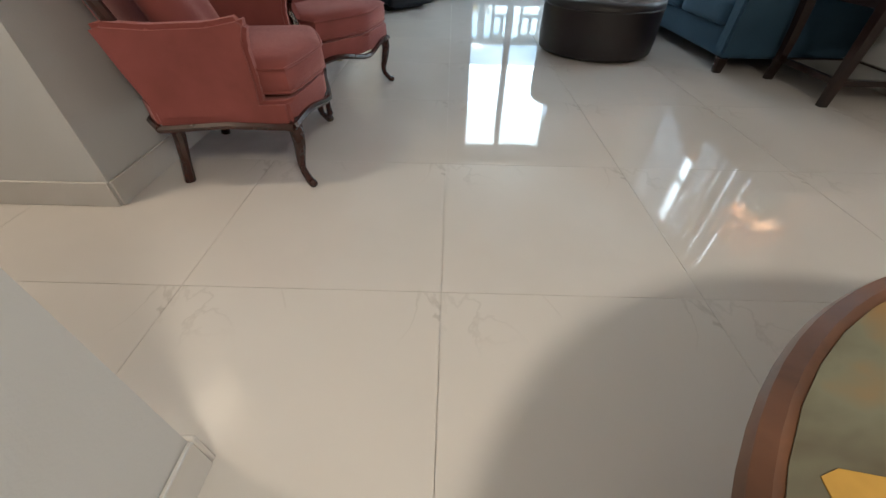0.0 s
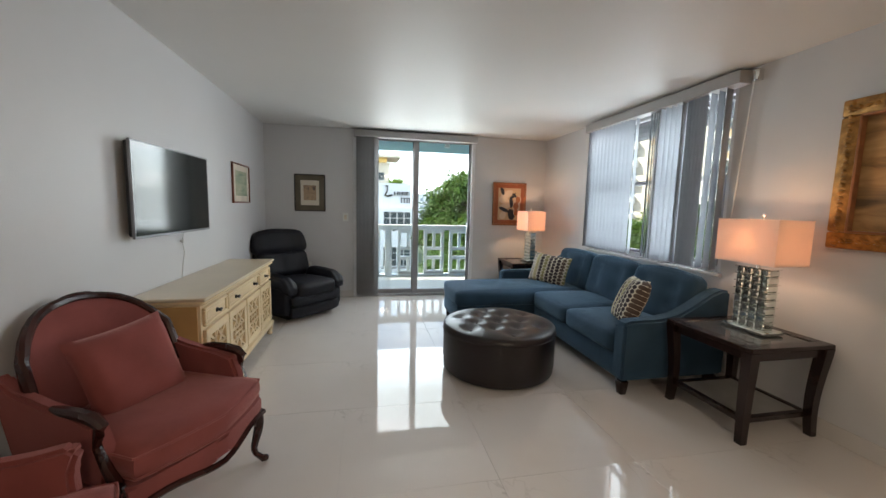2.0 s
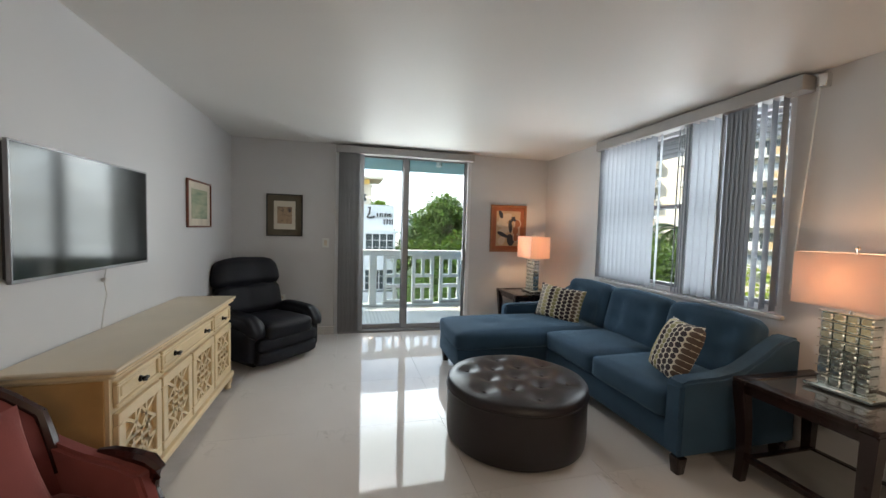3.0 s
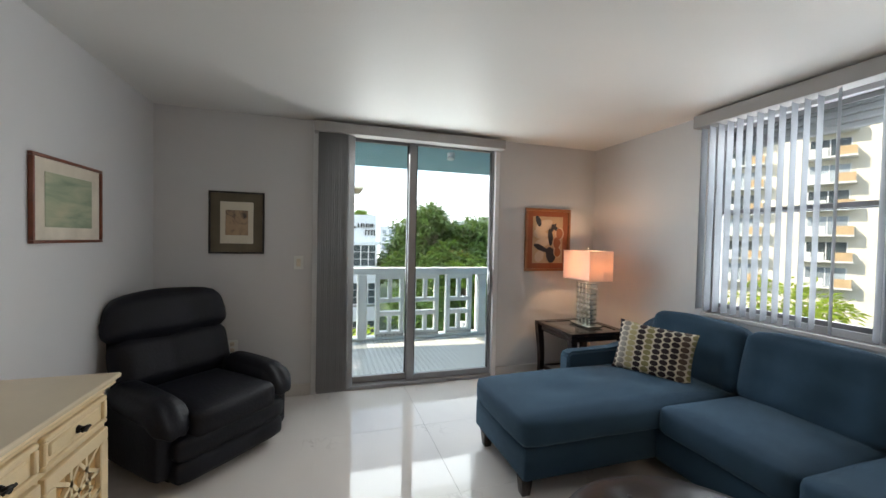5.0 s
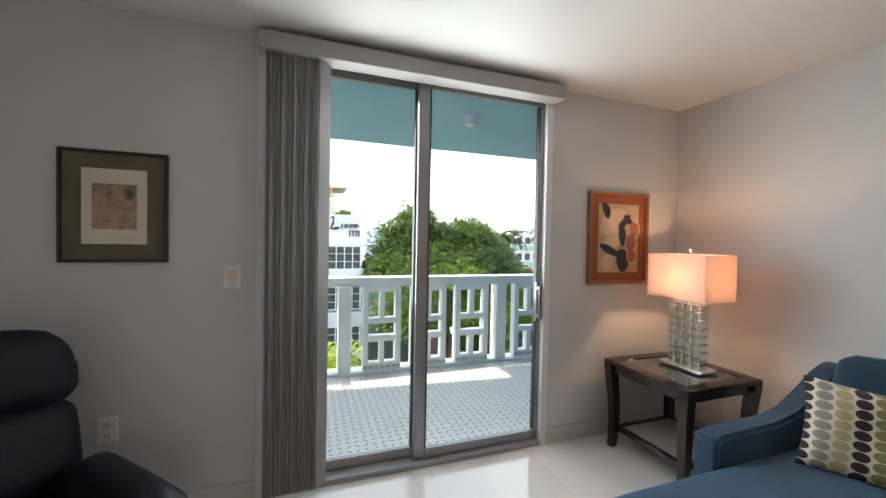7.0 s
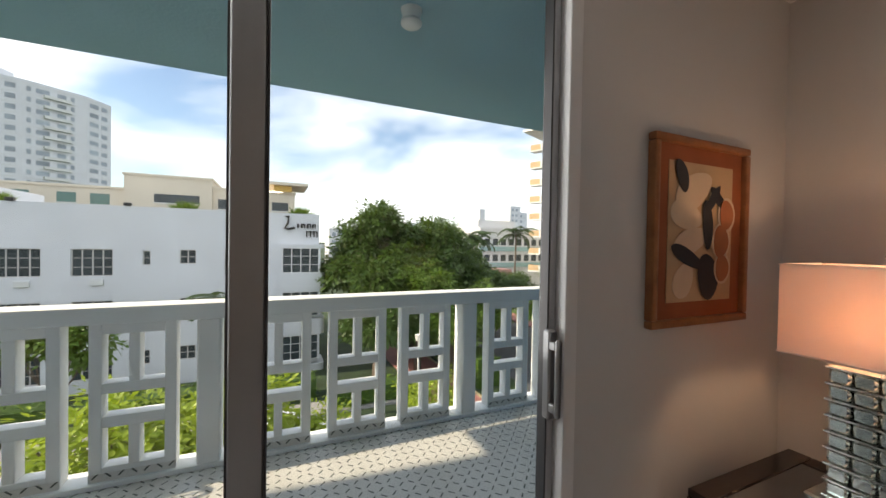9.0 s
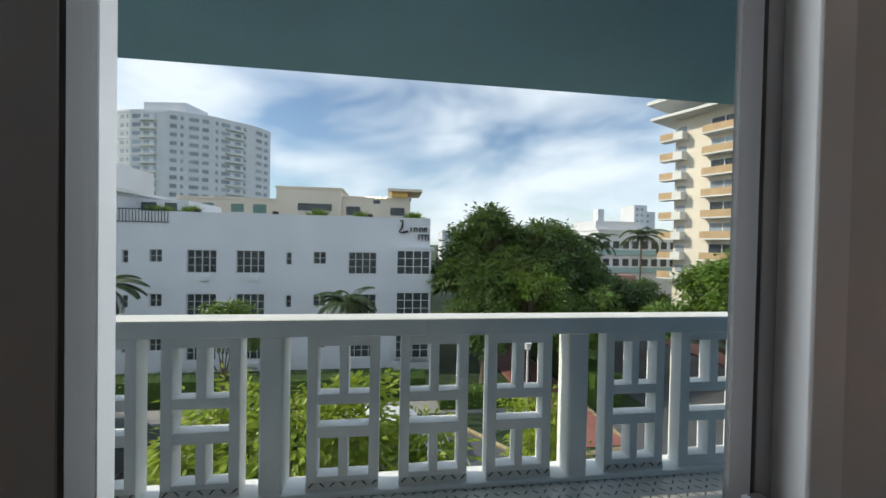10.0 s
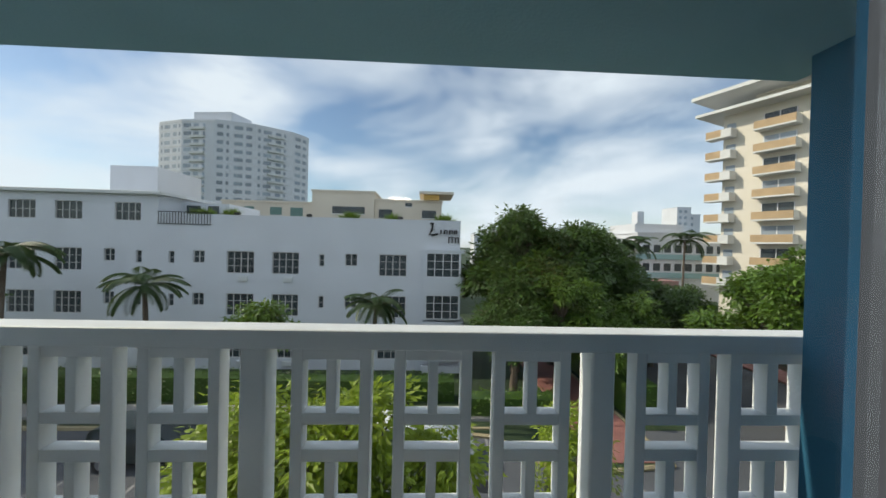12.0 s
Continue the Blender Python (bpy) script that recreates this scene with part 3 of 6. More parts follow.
def throw_pillow(name, m, mat, label, w=0.46, h=0.46, t=0.15):
    bm = BM()
    n = 14
    grids = []
    for s in (1, -1):
        g = []
        for i in range(n + 1):
            row = []
            for j in range(n + 1):
                u, v = -1 + 2 * i / n, -1 + 2 * j / n
                pin = 1 - 0.07 * ((1 - u * u) ** 1 * abs(v) ** 3), 1 - 0.07 * ((1 - v * v) * abs(u) ** 3)
                f = max(0.0, (1 - u ** 4) * (1 - v ** 4)) ** 0.55
                row.append(bm.verts.new((s * t / 2 * f + 0.004 * math.sin(7 * u + 3 * v) * f, u * w / 2 * pin[1], v * h / 2 * pin[0])))
            g.append(row)
        grids.append(g)
        for i in range(n):
            for j in range(n):
                q = (g[i][j], g[i + 1][j], g[i + 1][j + 1], g[i][j + 1])
                bm.faces.new(q if s > 0 else q[::-1])
    bmesh.ops.remove_doubles(bm, verts=bm.verts[:], dist=0.0008)
    return solid(name, bm, mat, label, "pillow", smooth=70, m=m)


bergere((-0.85, 1.74, 0), 8, "rose velvet armchair with dark mahogany frame beside the pale wall", wood=False)
bergere((-0.76, 2.62, 0), -24, "rose velvet armchair with mahogany frame, turned, beside the sideboard")
throw_pillow("throw_pillow", pose(-0.85, 1.74, 0, 0, 0, 8) @ pose(-0.12, -0.03, 0.620, 0, -20, 4), ROSE, "square rose velvet pillow resting in one armchair", 0.40, 0.40)
throw_pillow("throw_pillow", pose(-0.76, 2.62, 0, 0, 0, -24) @ pose(-0.12, 0.0, 0.620, 6, -20, -6), ROSE, "square rose velvet pillow leaning in the turned armchair", 0.40, 0.40)


# sideboard
def sideboard():
    L, D, H = 1.70, 0.42, 0.79
    c = thing("sideboard", "cream lacquered sideboard with fretwork doors against the wall", "sideboard", loc=(XL + 0.01, 3.25, 0))
    bm = BM()
    box(bm, 0.0, D - 0.035, 0.03, L - 0.03, 0.13, H - 0.05)
    part("carcass", bm, CREAM, c, "cream lacquered body")
    # end faces: shaded tone of the body painted on
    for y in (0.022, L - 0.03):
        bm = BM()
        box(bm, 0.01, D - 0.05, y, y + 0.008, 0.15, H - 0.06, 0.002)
        part("side_panel", bm, CREAMSHADE, c, "amber toned side panel, shade in its colour")
    bm = BM()
    box(bm, 0, D + 0.012, -0.012, L + 0.012, H - 0.022, H, 0.006)
    part("top", bm, CREAMTOP, c, "dull cream top board")
    bm = BM()
    box(bm, 0, D, 0.0, L, H - 0.05, H - 0.022, 0.012)
    part("top_moulding", bm, CREAM, c)
    bm = BM()
    box(bm, 0.0, D, 0.0, L, 0.10, 0.15, 0.012, seg=2)
    part("plinth", bm, CREAM, c, "moulded plinth")
    for y in (0.0, L - 0.07):
        for x in (0.03, D - 0.07):
            bm = BM()
            lathe(bm, [(0.02, 0), (0.03, 0.01), (0.022, 0.03), (0.036, 0.07), (0.036, 0.10)], 12, x + 0.03, y + 0.035)
            part("foot", bm, CREAM, c, "turned bun foot")
    xf = D - 0.035
    wd = (L - 0.08) / 4
    edges = [(0.04, 0.04 + wd), (0.04 + wd, L - 0.04 - wd), (L - 0.04 - wd, L - 0.04)]
    for i, (a, b) in enumerate(edges):
        bm = BM()
        z0, z1 = 0.595, 0.715
        a, b = a + 0.012, b - 0.012
        for q in ((a, b, z0, z0 + 0.02), (a, b, z1 - 0.02, z1), (a, a + 0.02, z0 + 0.02, z1 - 0.02), (b - 0.02, b, z0 + 0.02, z1 - 0.02)):
            box(bm, xf, xf + 0.022, q[0], q[1], q[2], q[3], 0.005)
        box(bm, xf, xf + 0.008, a + 0.02, b - 0.02, z0 + 0.02, z1 - 0.02)
        box(bm, xf, xf + 0.015, a + 0.04, b - 0.04, z0 + 0.036, z1 - 0.036, 0.005)
        dr = part("drawer", bm, CREAM, c, "cream drawer front")
        pulls = [(a + b) / 2] if i != 1 else [a + (b - a) * 0.2, a + (b - a) * 0.8]
        for py in pulls:
            bm = BM()
            cyl(bm, 0.016, 0.012, 0, 0.01, 10, pose(xf + 0.015, py, 0.655, 0, 90, 0))
            cyl(bm, 0.006, 0.014, 0.01, 0.028, 10, pose(xf + 0.015, py, 0.655, 0, 90, 0))
            box(bm, xf + 0.036, xf + 0.046, py - 0.028, py + 0.028, 0.649, 0.661, 0.004)
            part("pull", bm, DARKMETAL, dr, "dark metal drawer pull")
    for i in range(4):
        a, b = 0.04 + wd * i + 0.010, 0.04 + wd * (i + 1) - 0.010
        z0, z1 = 0.165, 0.575
        bm = BM()
        fr = 0.055
        for q in ((a, b, z0, z0 + fr), (a, b, z1 - fr, z1), (a, a + fr, z0 + fr, z1 - fr), (b - fr, b, z0 + fr, z1 - fr)):
            box(bm, xf, xf + 0.024, q[0], q[1], q[2], q[3], 0.004)
        d = part("door", bm, CREAM, c, "framed cream door")
        # backing whose amber colour holds the shade behind the fretwork
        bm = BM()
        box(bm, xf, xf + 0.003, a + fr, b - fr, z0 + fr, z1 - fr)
        part("inset", bm, CREAMSHADE, d, "amber panel, recess shade in its colour")
        bm = BM()
        ia, ib, iz0, iz1 = a + fr, b - fr, z0 + fr, z1 - fr
        w_, h_ = ib - ia, iz1 - iz0
        t = 0.0075

        def bar(y0, za, y1, zb):
            p, q = Vector((0, ia + y0 * w_, iz0 + za * h_)), Vector((0, ia + y1 * w_, iz0 + zb * h_))
            dd = q - p
            ln = dd.length
            ang = math.degrees(math.atan2(dd.z, dd.y))
            box(bm, xf + 0.003, xf + 0.019, -ln / 2 - t, ln / 2 + t, -t, t, m=pose(0, (p.y + q.y) / 2, (p.z + q.z) / 2, ang, 0, 0))
        for za, zb in ((0.0, 0.36), (0.36, 0.64), (0.64, 1.0)):
            zm = (za + zb) / 2
            if zb - za > 0.3:
                bar(0.33, za, 0.33, zb), bar(0.67, za, 0.67, zb), bar(0.02, za, 0.33, zm), bar(0.02, zb, 0.33, zm)
                bar(0.98, za, 0.67, zm), bar(0.98, zb, 0.67, zm), bar(0.33, zm, 0.5, zb), bar(0.67, zm, 0.5, zb), bar(0.33, zm, 0.5, za), bar(0.67, zm, 0.5, za)
            else:
                bar(0.0, za, 1.0, za), bar(0.0, zb, 1.0, zb), bar(0.2, zm, 0.8, zm), bar(0.5, za, 0.5, zb), bar(0.25, za, 0.25, zb), bar(0.75, za, 0.75, zb)
        part("fretwork", bm, CREAM, d, "cream carved fretwork lattice", smooth=False)
    return c


sideboard()

# television
tv = thing("television", "large flat black television mounted on the wall", "television", loc=(XL, 3.79, 1.43), rz=-1.5)
bm = BM()
box(bm, 0.0, 0.035, -0.16, 0.16, -0.11, 0.11, 0.004)
part("wall_mount", bm, DARKMETAL, tv)
bm = BM()
box(bm, 0.034, 0.078, -0.478, 0.478, -0.28, 0.28, 0.008)
part("housing", bm, BLACKFR, tv, "black rear housing")
bm = BM()
for b in ((-0.497, 0.497, 0.278, 0.288), (-0.497, 0.497, -0.292, -0.276), (-0.497, -0.487, -0.276, 0.278), (0.487, 0.497, -0.276, 0.278)):
    box(bm, 0.066, 0.084, b[0], b[1], b[2], b[3], 0.002)
part("bezel", bm, TVBEZEL, tv, "slim silver bezel")
bm = BM()
box(bm, 0.0782, 0.0812, -0.487, 0.487, -0.276, 0.278)
part("screen", bm, TVGLASS, tv, "dark glossy screen")
bm = BM()
tube(bm, [(XL + 0.03, 3.98, 1.17), (XL + 0.025, 3.985, 1.12), (XL + 0.02, 3.97, 1.06), (XL + 0.022, 3.99, 0.98), (XL + 0.02, 3.96, 0.88), (XL + 0.02, 3.94, 0.79)], 0.0035, 5)
box(bm, XL + 0.005, XL + 0.03, 3.965, 3.995, 1.055, 1.075, 0.003)
solid("television_cable", bm, CABLE, "thin white cable hanging below the television", "cable")


# recliner
def recliner():
    c = thing("recliner", "black leather recliner chair with thick padded arms in the corner", "recliner", loc=(-0.69, 5.74, 0), rz=-44)
    bm = BM()
    cushion(bm, -0.36, 0.30, -0.37, 0.37, 0.06, 0.30, 0.0, 6, r=0.03)
    part("base", bm, BLACKL, c)
    bm = BM()
    box(bm, -0.25, 0.22, -0.30, 0.30, 0.0, 0.06, 0.01)
    part("foot_frame", bm, DARKMETAL, c)
    bm = BM()
    cushion(bm, -0.22, 0.425, -0.27, 0.27, 0.27, 0.445, 0.02, 10, r=0.055)
    part("seat", bm, BLACKL, c, "sunken leather seat")
    for z0, z1, x in ((0.05, 0.185, 0.40), (0.175, 0.31, 0.41)):
        bm = BM()
        cushion(bm, x - 0.14, x, -0.34, 0.34, z0, z1, 0.015, 8, r=0.04)
        part("footrest_pad", bm, BLACKL, c, "stitched leather footrest pad")
    for s in (1, -1):
        bm = BM()
        cushion(bm, -0.30, 0.33, s * 0.345 - 0.08, s * 0.345 + 0.08, 0.08, 0.42, 0.008, 8, r=0.04)
        part("arm_body", bm, BLACKL, c)
        bm = BM()
        cushion(bm, -0.22, 0.37, s * 0.345 - 0.095, s * 0.345 + 0.095, 0.375, 0.525, 0.02, 12, r=0.07, m=pose(0, 0, 0, 0, 3, 0))
        for v in bm.verts:
            if v.co.x > 0.28:
                v.co.z -= (v.co.x - 0.28) * 0.6
                v.co.z += 0.006 * math.sin(v.co.y * 90)
        part("arm_pad", bm, BLACKL, c, "pillowy leather arm pad", smooth=70)
    lean = pose(-0.26, 0, 0.42, 0, -17, 0)
    for z0, z1, x1, w, pf in ((0.0, 0.33, 0.11, 0.36, 0.018), (0.305, 0.61, 0.125, 0.375, 0.022)):
        bm = BM()
        cushion(bm, -0.06, x1, -w, w, z0, z1, pf, 12, r=0.075)
        for v in bm.verts:
            if z0 > 0.2 and v.co.z > 0.45:
                v.co.y *= 1 - (v.co.z - 0.45) * 0.3
                v.co.z -= 0.05 * (v.co.y / 0.37) ** 4
            if z0 < 0.2 and v.co.x > 0.05:
                v.co.x += 0.012 * math.sin(v.co.y * 48 + 1) * math.exp(-(v.co.y / 0.16) ** 2)
            if v.co.x > 0.05:
                v.co.x += 0.008 * math.sin(v.co.y * 17 + z0 * 9)
        bmesh.ops.transform(bm, matrix=lean, verts=bm.verts[:])
        part("back_cushion", bm, BLACKL, c, "bulging leather back cushion", smooth=70)
    bm = BM()
    cushion(bm, -0.13, -0.04, -0.33, 0.33, -0.12, 0.56, 0.0, 8, r=0.05, m=lean)
    part("back_shell", bm, BLACKL, c)
    bm = BM()
    tube(bm, [(0.20, 0.435, 0.30), (0.26, 0.44, 0.33), (0.31, 0.44, 0.39)], 0.009, 6)
    part("lever", bm, DARKMETAL, c, "dark release lever")


recliner()


# ottoman
def ottoman():
    c = thing("ottoman", "round dark brown leather ottoman with tufted top", "ottoman", loc=(1.28, 3.77, 0))
    R = 0.47
    bm = BM()
    prof = [(R - 0.03, 0.012), (R - 0.008, 0.03), (R, 0.10), (R, 0.33), (R - 0.004, 0.352)]
    lathe(bm, prof, 56)
    for v in bm.verts:
        a = math.atan2(v.co.y, v.co.x)
        v.co.x *= 1 + 0.003 * math.sin(a * 9)
        v.co.y *= 1 + 0.003 * math.sin(a * 9)
    part("drum", bm, BROWNL, c, "leather covered drum side")
    bm = BM()
    tf = [(0, 0)] + [(0.20 * math.cos(a), 0.20 * math.sin(a)) for a in [math.pi / 3 * k for k in range(6)]] + [(0.34 * math.cos(a), 0.34 * math.sin(a)) for a in [math.pi / 3 * (k + 0.5) for k in range(6)]]
    rings = []
    nr, ns = 18, 56
    ctr = bm.verts.new((0, 0, 0.43 - 0.03))
    for i in range(1, nr + 1):
        r = R * i / nr
        row = []
        for k in range(ns):
            a = 2 * math.pi * k / ns
            x, y = r * math.cos(a), r * math.sin(a)
            z = 0.435 - 0.035 * (i / nr) ** 7
            for tx, ty in tf:
                d = math.hypot(x - tx, y - ty)
                z -= 0.030 * math.exp(-(d / 0.055) ** 2) + 0.010 * math.exp(-(d / 0.13) ** 2)
            row.append(bm.verts.new((x, y, z)))
        rings.append(row)
    low = [bm.verts.new((v.co.x * 1.004, v.co.y * 1.004, 0.355)) for v in rings[-1]]
    rings.append(low)
    for k in range(ns):
        bm.faces.new((ctr, rings[0][k], rings[0][(k + 1) % ns]))
    for a, b in zip(rings, rings[1:]):
        for k in range(ns):
            bm.faces.new((a[k], b[k], b[(k + 1) % ns], a[(k + 1) % ns]))
    bm.faces.new(low[::-1])
    top = part("top_cushion", bm, BROWNL, c, "button-tufted leather top", smooth=80)
    for tx, ty in tf:
        bm = BM()
        bmesh.ops.create_uvsphere(bm, u_segments=10, v_segments=6, radius=0.013, matrix=pose(tx, ty, 0.398) @ Matrix.Diagonal((1, 1, 0.5, 1)))
        part("button", bm, BROWNL, top)
    bm = BM()
    tube(bm, [((R + 0.002) * math.cos(2 * math.pi * k / 56), (R + 0.002) * math.sin(2 * math.pi * k / 56), 0.353) for k in range(57)], 0.006, 6)
    part("piping", bm, BROWNL, c)


ottoman()


# sofa with chaise
def sofa():
    c = thing("sectional_sofa", "navy blue fabric sectional sofa with a chaise under the window", "sofa", loc=(0, 0, 0))
    X0, X1, Y0, Y1 = 2.03, 2.92, 3.14, 5.50
    CH = 1.14
    bm = BM()
    box(bm, X0 + 0.01, X1, Y0 + 0.02, 4.70, 0.10, 0.29, 0.02, seg=2)
    box(bm, CH, X1, 4.70, Y1 - 0.1, 0.10, 0.29, 0.02, seg=2)
    part("base", bm, NAVY, c, "upholstered navy base")
    for y0, y1, x0, tf in ((3.27, 3.97, X0 - 0.02, ()), (3.975, 4.67, X0 - 0.02, ())):
        bm = BM()
        cushion(bm, x0, 2.72, y0, y1, 0.28, 0.455, 0.028, 12, r=0.045, tufts=tf)
        q = part("seat_cushion", bm, NAVY, c, "navy box seat cushion", smooth=70)
    bm = BM()
    cushion(bm, CH - 0.015, 2.72, 4.675, 5.385, 0.28, 0.46, 0.03, 14, r=0.05, tufts=[(0.0, 0.1), (-0.35, -0.05), (0.3, -0.1)], tr=0.2)
    part("chaise_cushion", bm, NAVY, c, "long navy chaise cushion", smooth=70)
    bm = BM()
    box(bm, 2.78, X1, Y0 + 0.03, Y1 - 0.02, 0.28, 0.70, 0.035, seg=3)
    part("back_frame", bm, NAVY, c)
    for y0, y1 in ((3.27, 3.95), (3.955, 4.66), (4.665, 5.38)):
        bm = BM()
        cushion(bm, -0.09, 0.09, y0, y1, 0.0, 0.44, 0.03, 12, r=0.06)
        ym = (y0 + y1) / 2
        for v in bm.verts:
            if v.co.x < -0.03:
                for ty in (ym - 0.17, ym + 0.17):
                    for tz in (0.15, 0.30):
                        d2 = ((v.co.y - ty) ** 2 + (v.co.z - tz) ** 2)
                        v.co.x += 0.035 * math.exp(-d2 / 0.0045)
        bmesh.ops.transform(bm, matrix=pose(2.70, 0, 0.43, 0, 13, 0), verts=bm.verts[:])
        part("back_cushion", bm, NAVY, c, "tufted navy back cushion", smooth=75)
    for y0, y1, x0 in ((Y0, Y0 + 0.125, X0 - 0.01), (5.385, Y1, 1.90)):
        bm = BM()
        prof = [(x0, 0.11), (X1 + 0.01, 0.11), (X1 + 0.01, 0.775), (X1 - 0.06, 0.79), (X1 - 0.16, 0.755), (X1 - 0.30, 0.67), (X1 - 0.44, 0.60), (X1 - 0.6, 0.572), (x0 + 0.03, 0.565), (x0, 0.54)]
        slab_from(bm, prof, y0, y1, "y")
        bmesh.ops.recalc_face_normals(bm, faces=bm.faces[:])
        bmesh.ops.bevel(bm, geom=bm.edges[:], offset=0.018, segments=3, affect="EDGES")
        a = part("arm", bm, NAVY, c, "sloping track arm")
    for x, y in ((X0 + 0.03, Y0 + 0.04), (X1 - 0.08, Y0 + 0.04), (CH + 0.04, 5.28), (CH + 0.04, 4.76), (X1 - 0.08, 5.40)):
        bm = BM()
        vs = box(bm, x - 0.035, x + 0.035, y - 0.035, y + 0.035, 0.0, 0.105, 0.004)
        for v in bm.verts:
            if v.co.z < 0.05:
                v.co.x = x + (v.co.x - x) * 0.72
                v.co.y = y + (v.co.y - y) * 0.72
        part("leg", bm, ESPRESSO, c, "tapered dark wooden leg")


sofa()
OVAL = Mat("oval_print_fabric", (0.62, 0.57, 0.46), 0.85, var=0.06, scale=8, bump=0.2, bscale=300)
sx, sy, sz = OVAL.xyz()
uu, vv = OVAL.math("MULTIPLY", sy, 18.0), OVAL.math("MULTIPLY", sz, 25.0)
col = OVAL.math("FLOOR", uu)
vv = OVAL.math("ADD", vv, OVAL.math("MULTIPLY", OVAL.math("PINGPONG", col, 1.0), 0.5))
row = OVAL.math("FLOOR", vv)
du, dv = OVAL.math("SUBTRACT", OVAL.math("FRACT", uu), 0.5), OVAL.math("SUBTRACT", OVAL.math("FRACT", vv), 0.5)
rr = OVAL.math("ADD", OVAL.math("POWER", OVAL.math("MULTIPLY", du, 2.2), 2.0), OVAL.math("POWER", OVAL.math("MULTIPLY", dv, 2.15), 2.0))
ins = OVAL.math("LESS_THAN", rr, 1.0)
wn_ = OVAL.n.new("ShaderNodeTexWhiteNoise")
wn_.noise_dimensions = "1D"
OVAL.l.new(col, wn_.inputs["W"])
cr = OVAL.n.new("ShaderNodeValToRGB")
cr.color_ramp.interpolation = "CONSTANT"
els = cr.color_ramp.elements
els[0].color = (0.03, 0.02, 0.025, 1)
els[1].position, els[1].color = 0.25, (0.10, 0.07, 0.055, 1)
for p_, c_ in ((0.45, (0.24, 0.22, 0.10, 1)), (0.62, (0.26, 0.24, 0.22, 1)), (0.8, (0.42, 0.37, 0.20, 1))):
    e = els.new(p_)
    e.color = c_
OVAL.l.new(wn_.outputs["Value"], cr.inputs[0])
OVAL.set(OVAL.mix(OVAL.color, cr.outputs["Color"], ins))
throw_pillow("sofa_pillow", pose(2.33, 3.50, 0.63, 0, 24, 0) @ pose(0, 0, 0, 6, 0, -22), OVAL, "cream pillow with rows of dark ovals against the sofa arm", 0.44, 0.42, 0.15)
throw_pillow("sofa_pillow", pose(2.40, 5.07, 0.63, 0, 20, 0) @ pose(0, 0, 0, -6, 0, 32), OVAL, "cream pillow with rows of dark ovals on the chaise end", 0.52, 0.38, 0.15)


# end tables
def end_table(x0, x1, y0, y1, label):
    W, D, H = x1 - x0, y1 - y0, 0.60
    c = thing("end_table", label, "end table", "dark end tables beside the sofa", ((x0 + x1) / 2, (y0 + y1) / 2, 0))
    w, d = W / 2, D / 2
    bm = BM()
    f = 0.075
    for b in ((-w, w, -d, -d + f), (-w, w, d - f, d), (-w, -w + f, -d + f, d - f), (w - f, w, -d + f, d - f)):
        box(bm, *b, H - 0.028, H, 0.004)
    part("top_frame", bm, ESPRESSO, c, "espresso wood top frame")
    bm = BM()
    box(bm, -w + f, w - f, -d + f, d - f, H - 0.016, H - 0.006)
    part("glass_top", bm, TABLEGLASS, c, "bevelled smoky glass inset")
    bm = BM()
    for b in ((-w + 0.03, w - 0.03, -d + 0.025, -d + 0.045), (-w + 0.03, w - 0.03, d - 0.045, d - 0.025), (-w + 0.025, -w + 0.045, -d + 0.045, d - 0.045), (w - 0.045, w - 0.025, -d + 0.045, d - 0.045)):
        box(bm, *b, H - 0.085, H - 0.028, 0.003)
    part("apron", bm, ESPRESSO, c)
    for sx_, sy_ in ((1, 1), (1, -1), (-1, 1), (-1, -1)):
        bm = BM()
        n = 9
        rings = []
        for k in range(n + 1):
            t = k / n
            z = (H - 0.028) * (1 - t)
            out = 0.022 - 0.050 * math.sin(min(1, t * 1.15) * math.pi * 0.5) ** 1.3 + 0.030 * t ** 2.2
            hw = 0.032 - 0.010 * t
            px, py = sx_ * (w - 0.045 + out * 0.6), sy_ * (d - 0.045 + out * 0.6)
            rings.append([bm.verts.new((px + a * hw, py + b * hw, z)) for a, b in ((-1, -1), (1, -1), (1, 1), (-1, 1))])
        for a, b in zip(rings, rings[1:]):
            for i in range(4):
                bm.faces.new((a[i], b[i], b[(i + 1) % 4], a[(i + 1) % 4]))
        bm.faces.new(rings[0]), bm.faces.new(rings[-1][::-1])
        part("leg", bm, ESPRESSO, c, "curved tapering leg", smooth=30)
    bm = BM()
    e = 0.055
    for b in ((-w + e, w - e, -d + e, -d + e + 0.035), (-w + e, w - e, d - e - 0.035, d - e), (-w + e, -w + e + 0.035, -d + e + 0.035, d - e - 0.035), (w - e - 0.035, w - e, -d + e + 0.035, d - e - 0.035)):
        box(bm, *b, 0.115, 0.15, 0.003)
    part("shelf_frame", bm, ESPRESSO, c)
    bm = BM()
    box(bm, -w + e + 0.035, w - e - 0.035, -d + e + 0.035, d - e - 0.035, 0.132, 0.142)
    part("shelf", bm, SHELFGLASS, c, "lower glass shelf")


end_table(2.33, 2.95, 2.47, 3.10, "espresso wooden end table with glass top beside the sofa arm")
end_table(2.19, 2.81, 5.74, 6.36, "espresso wooden end table with glass top in the room corner")


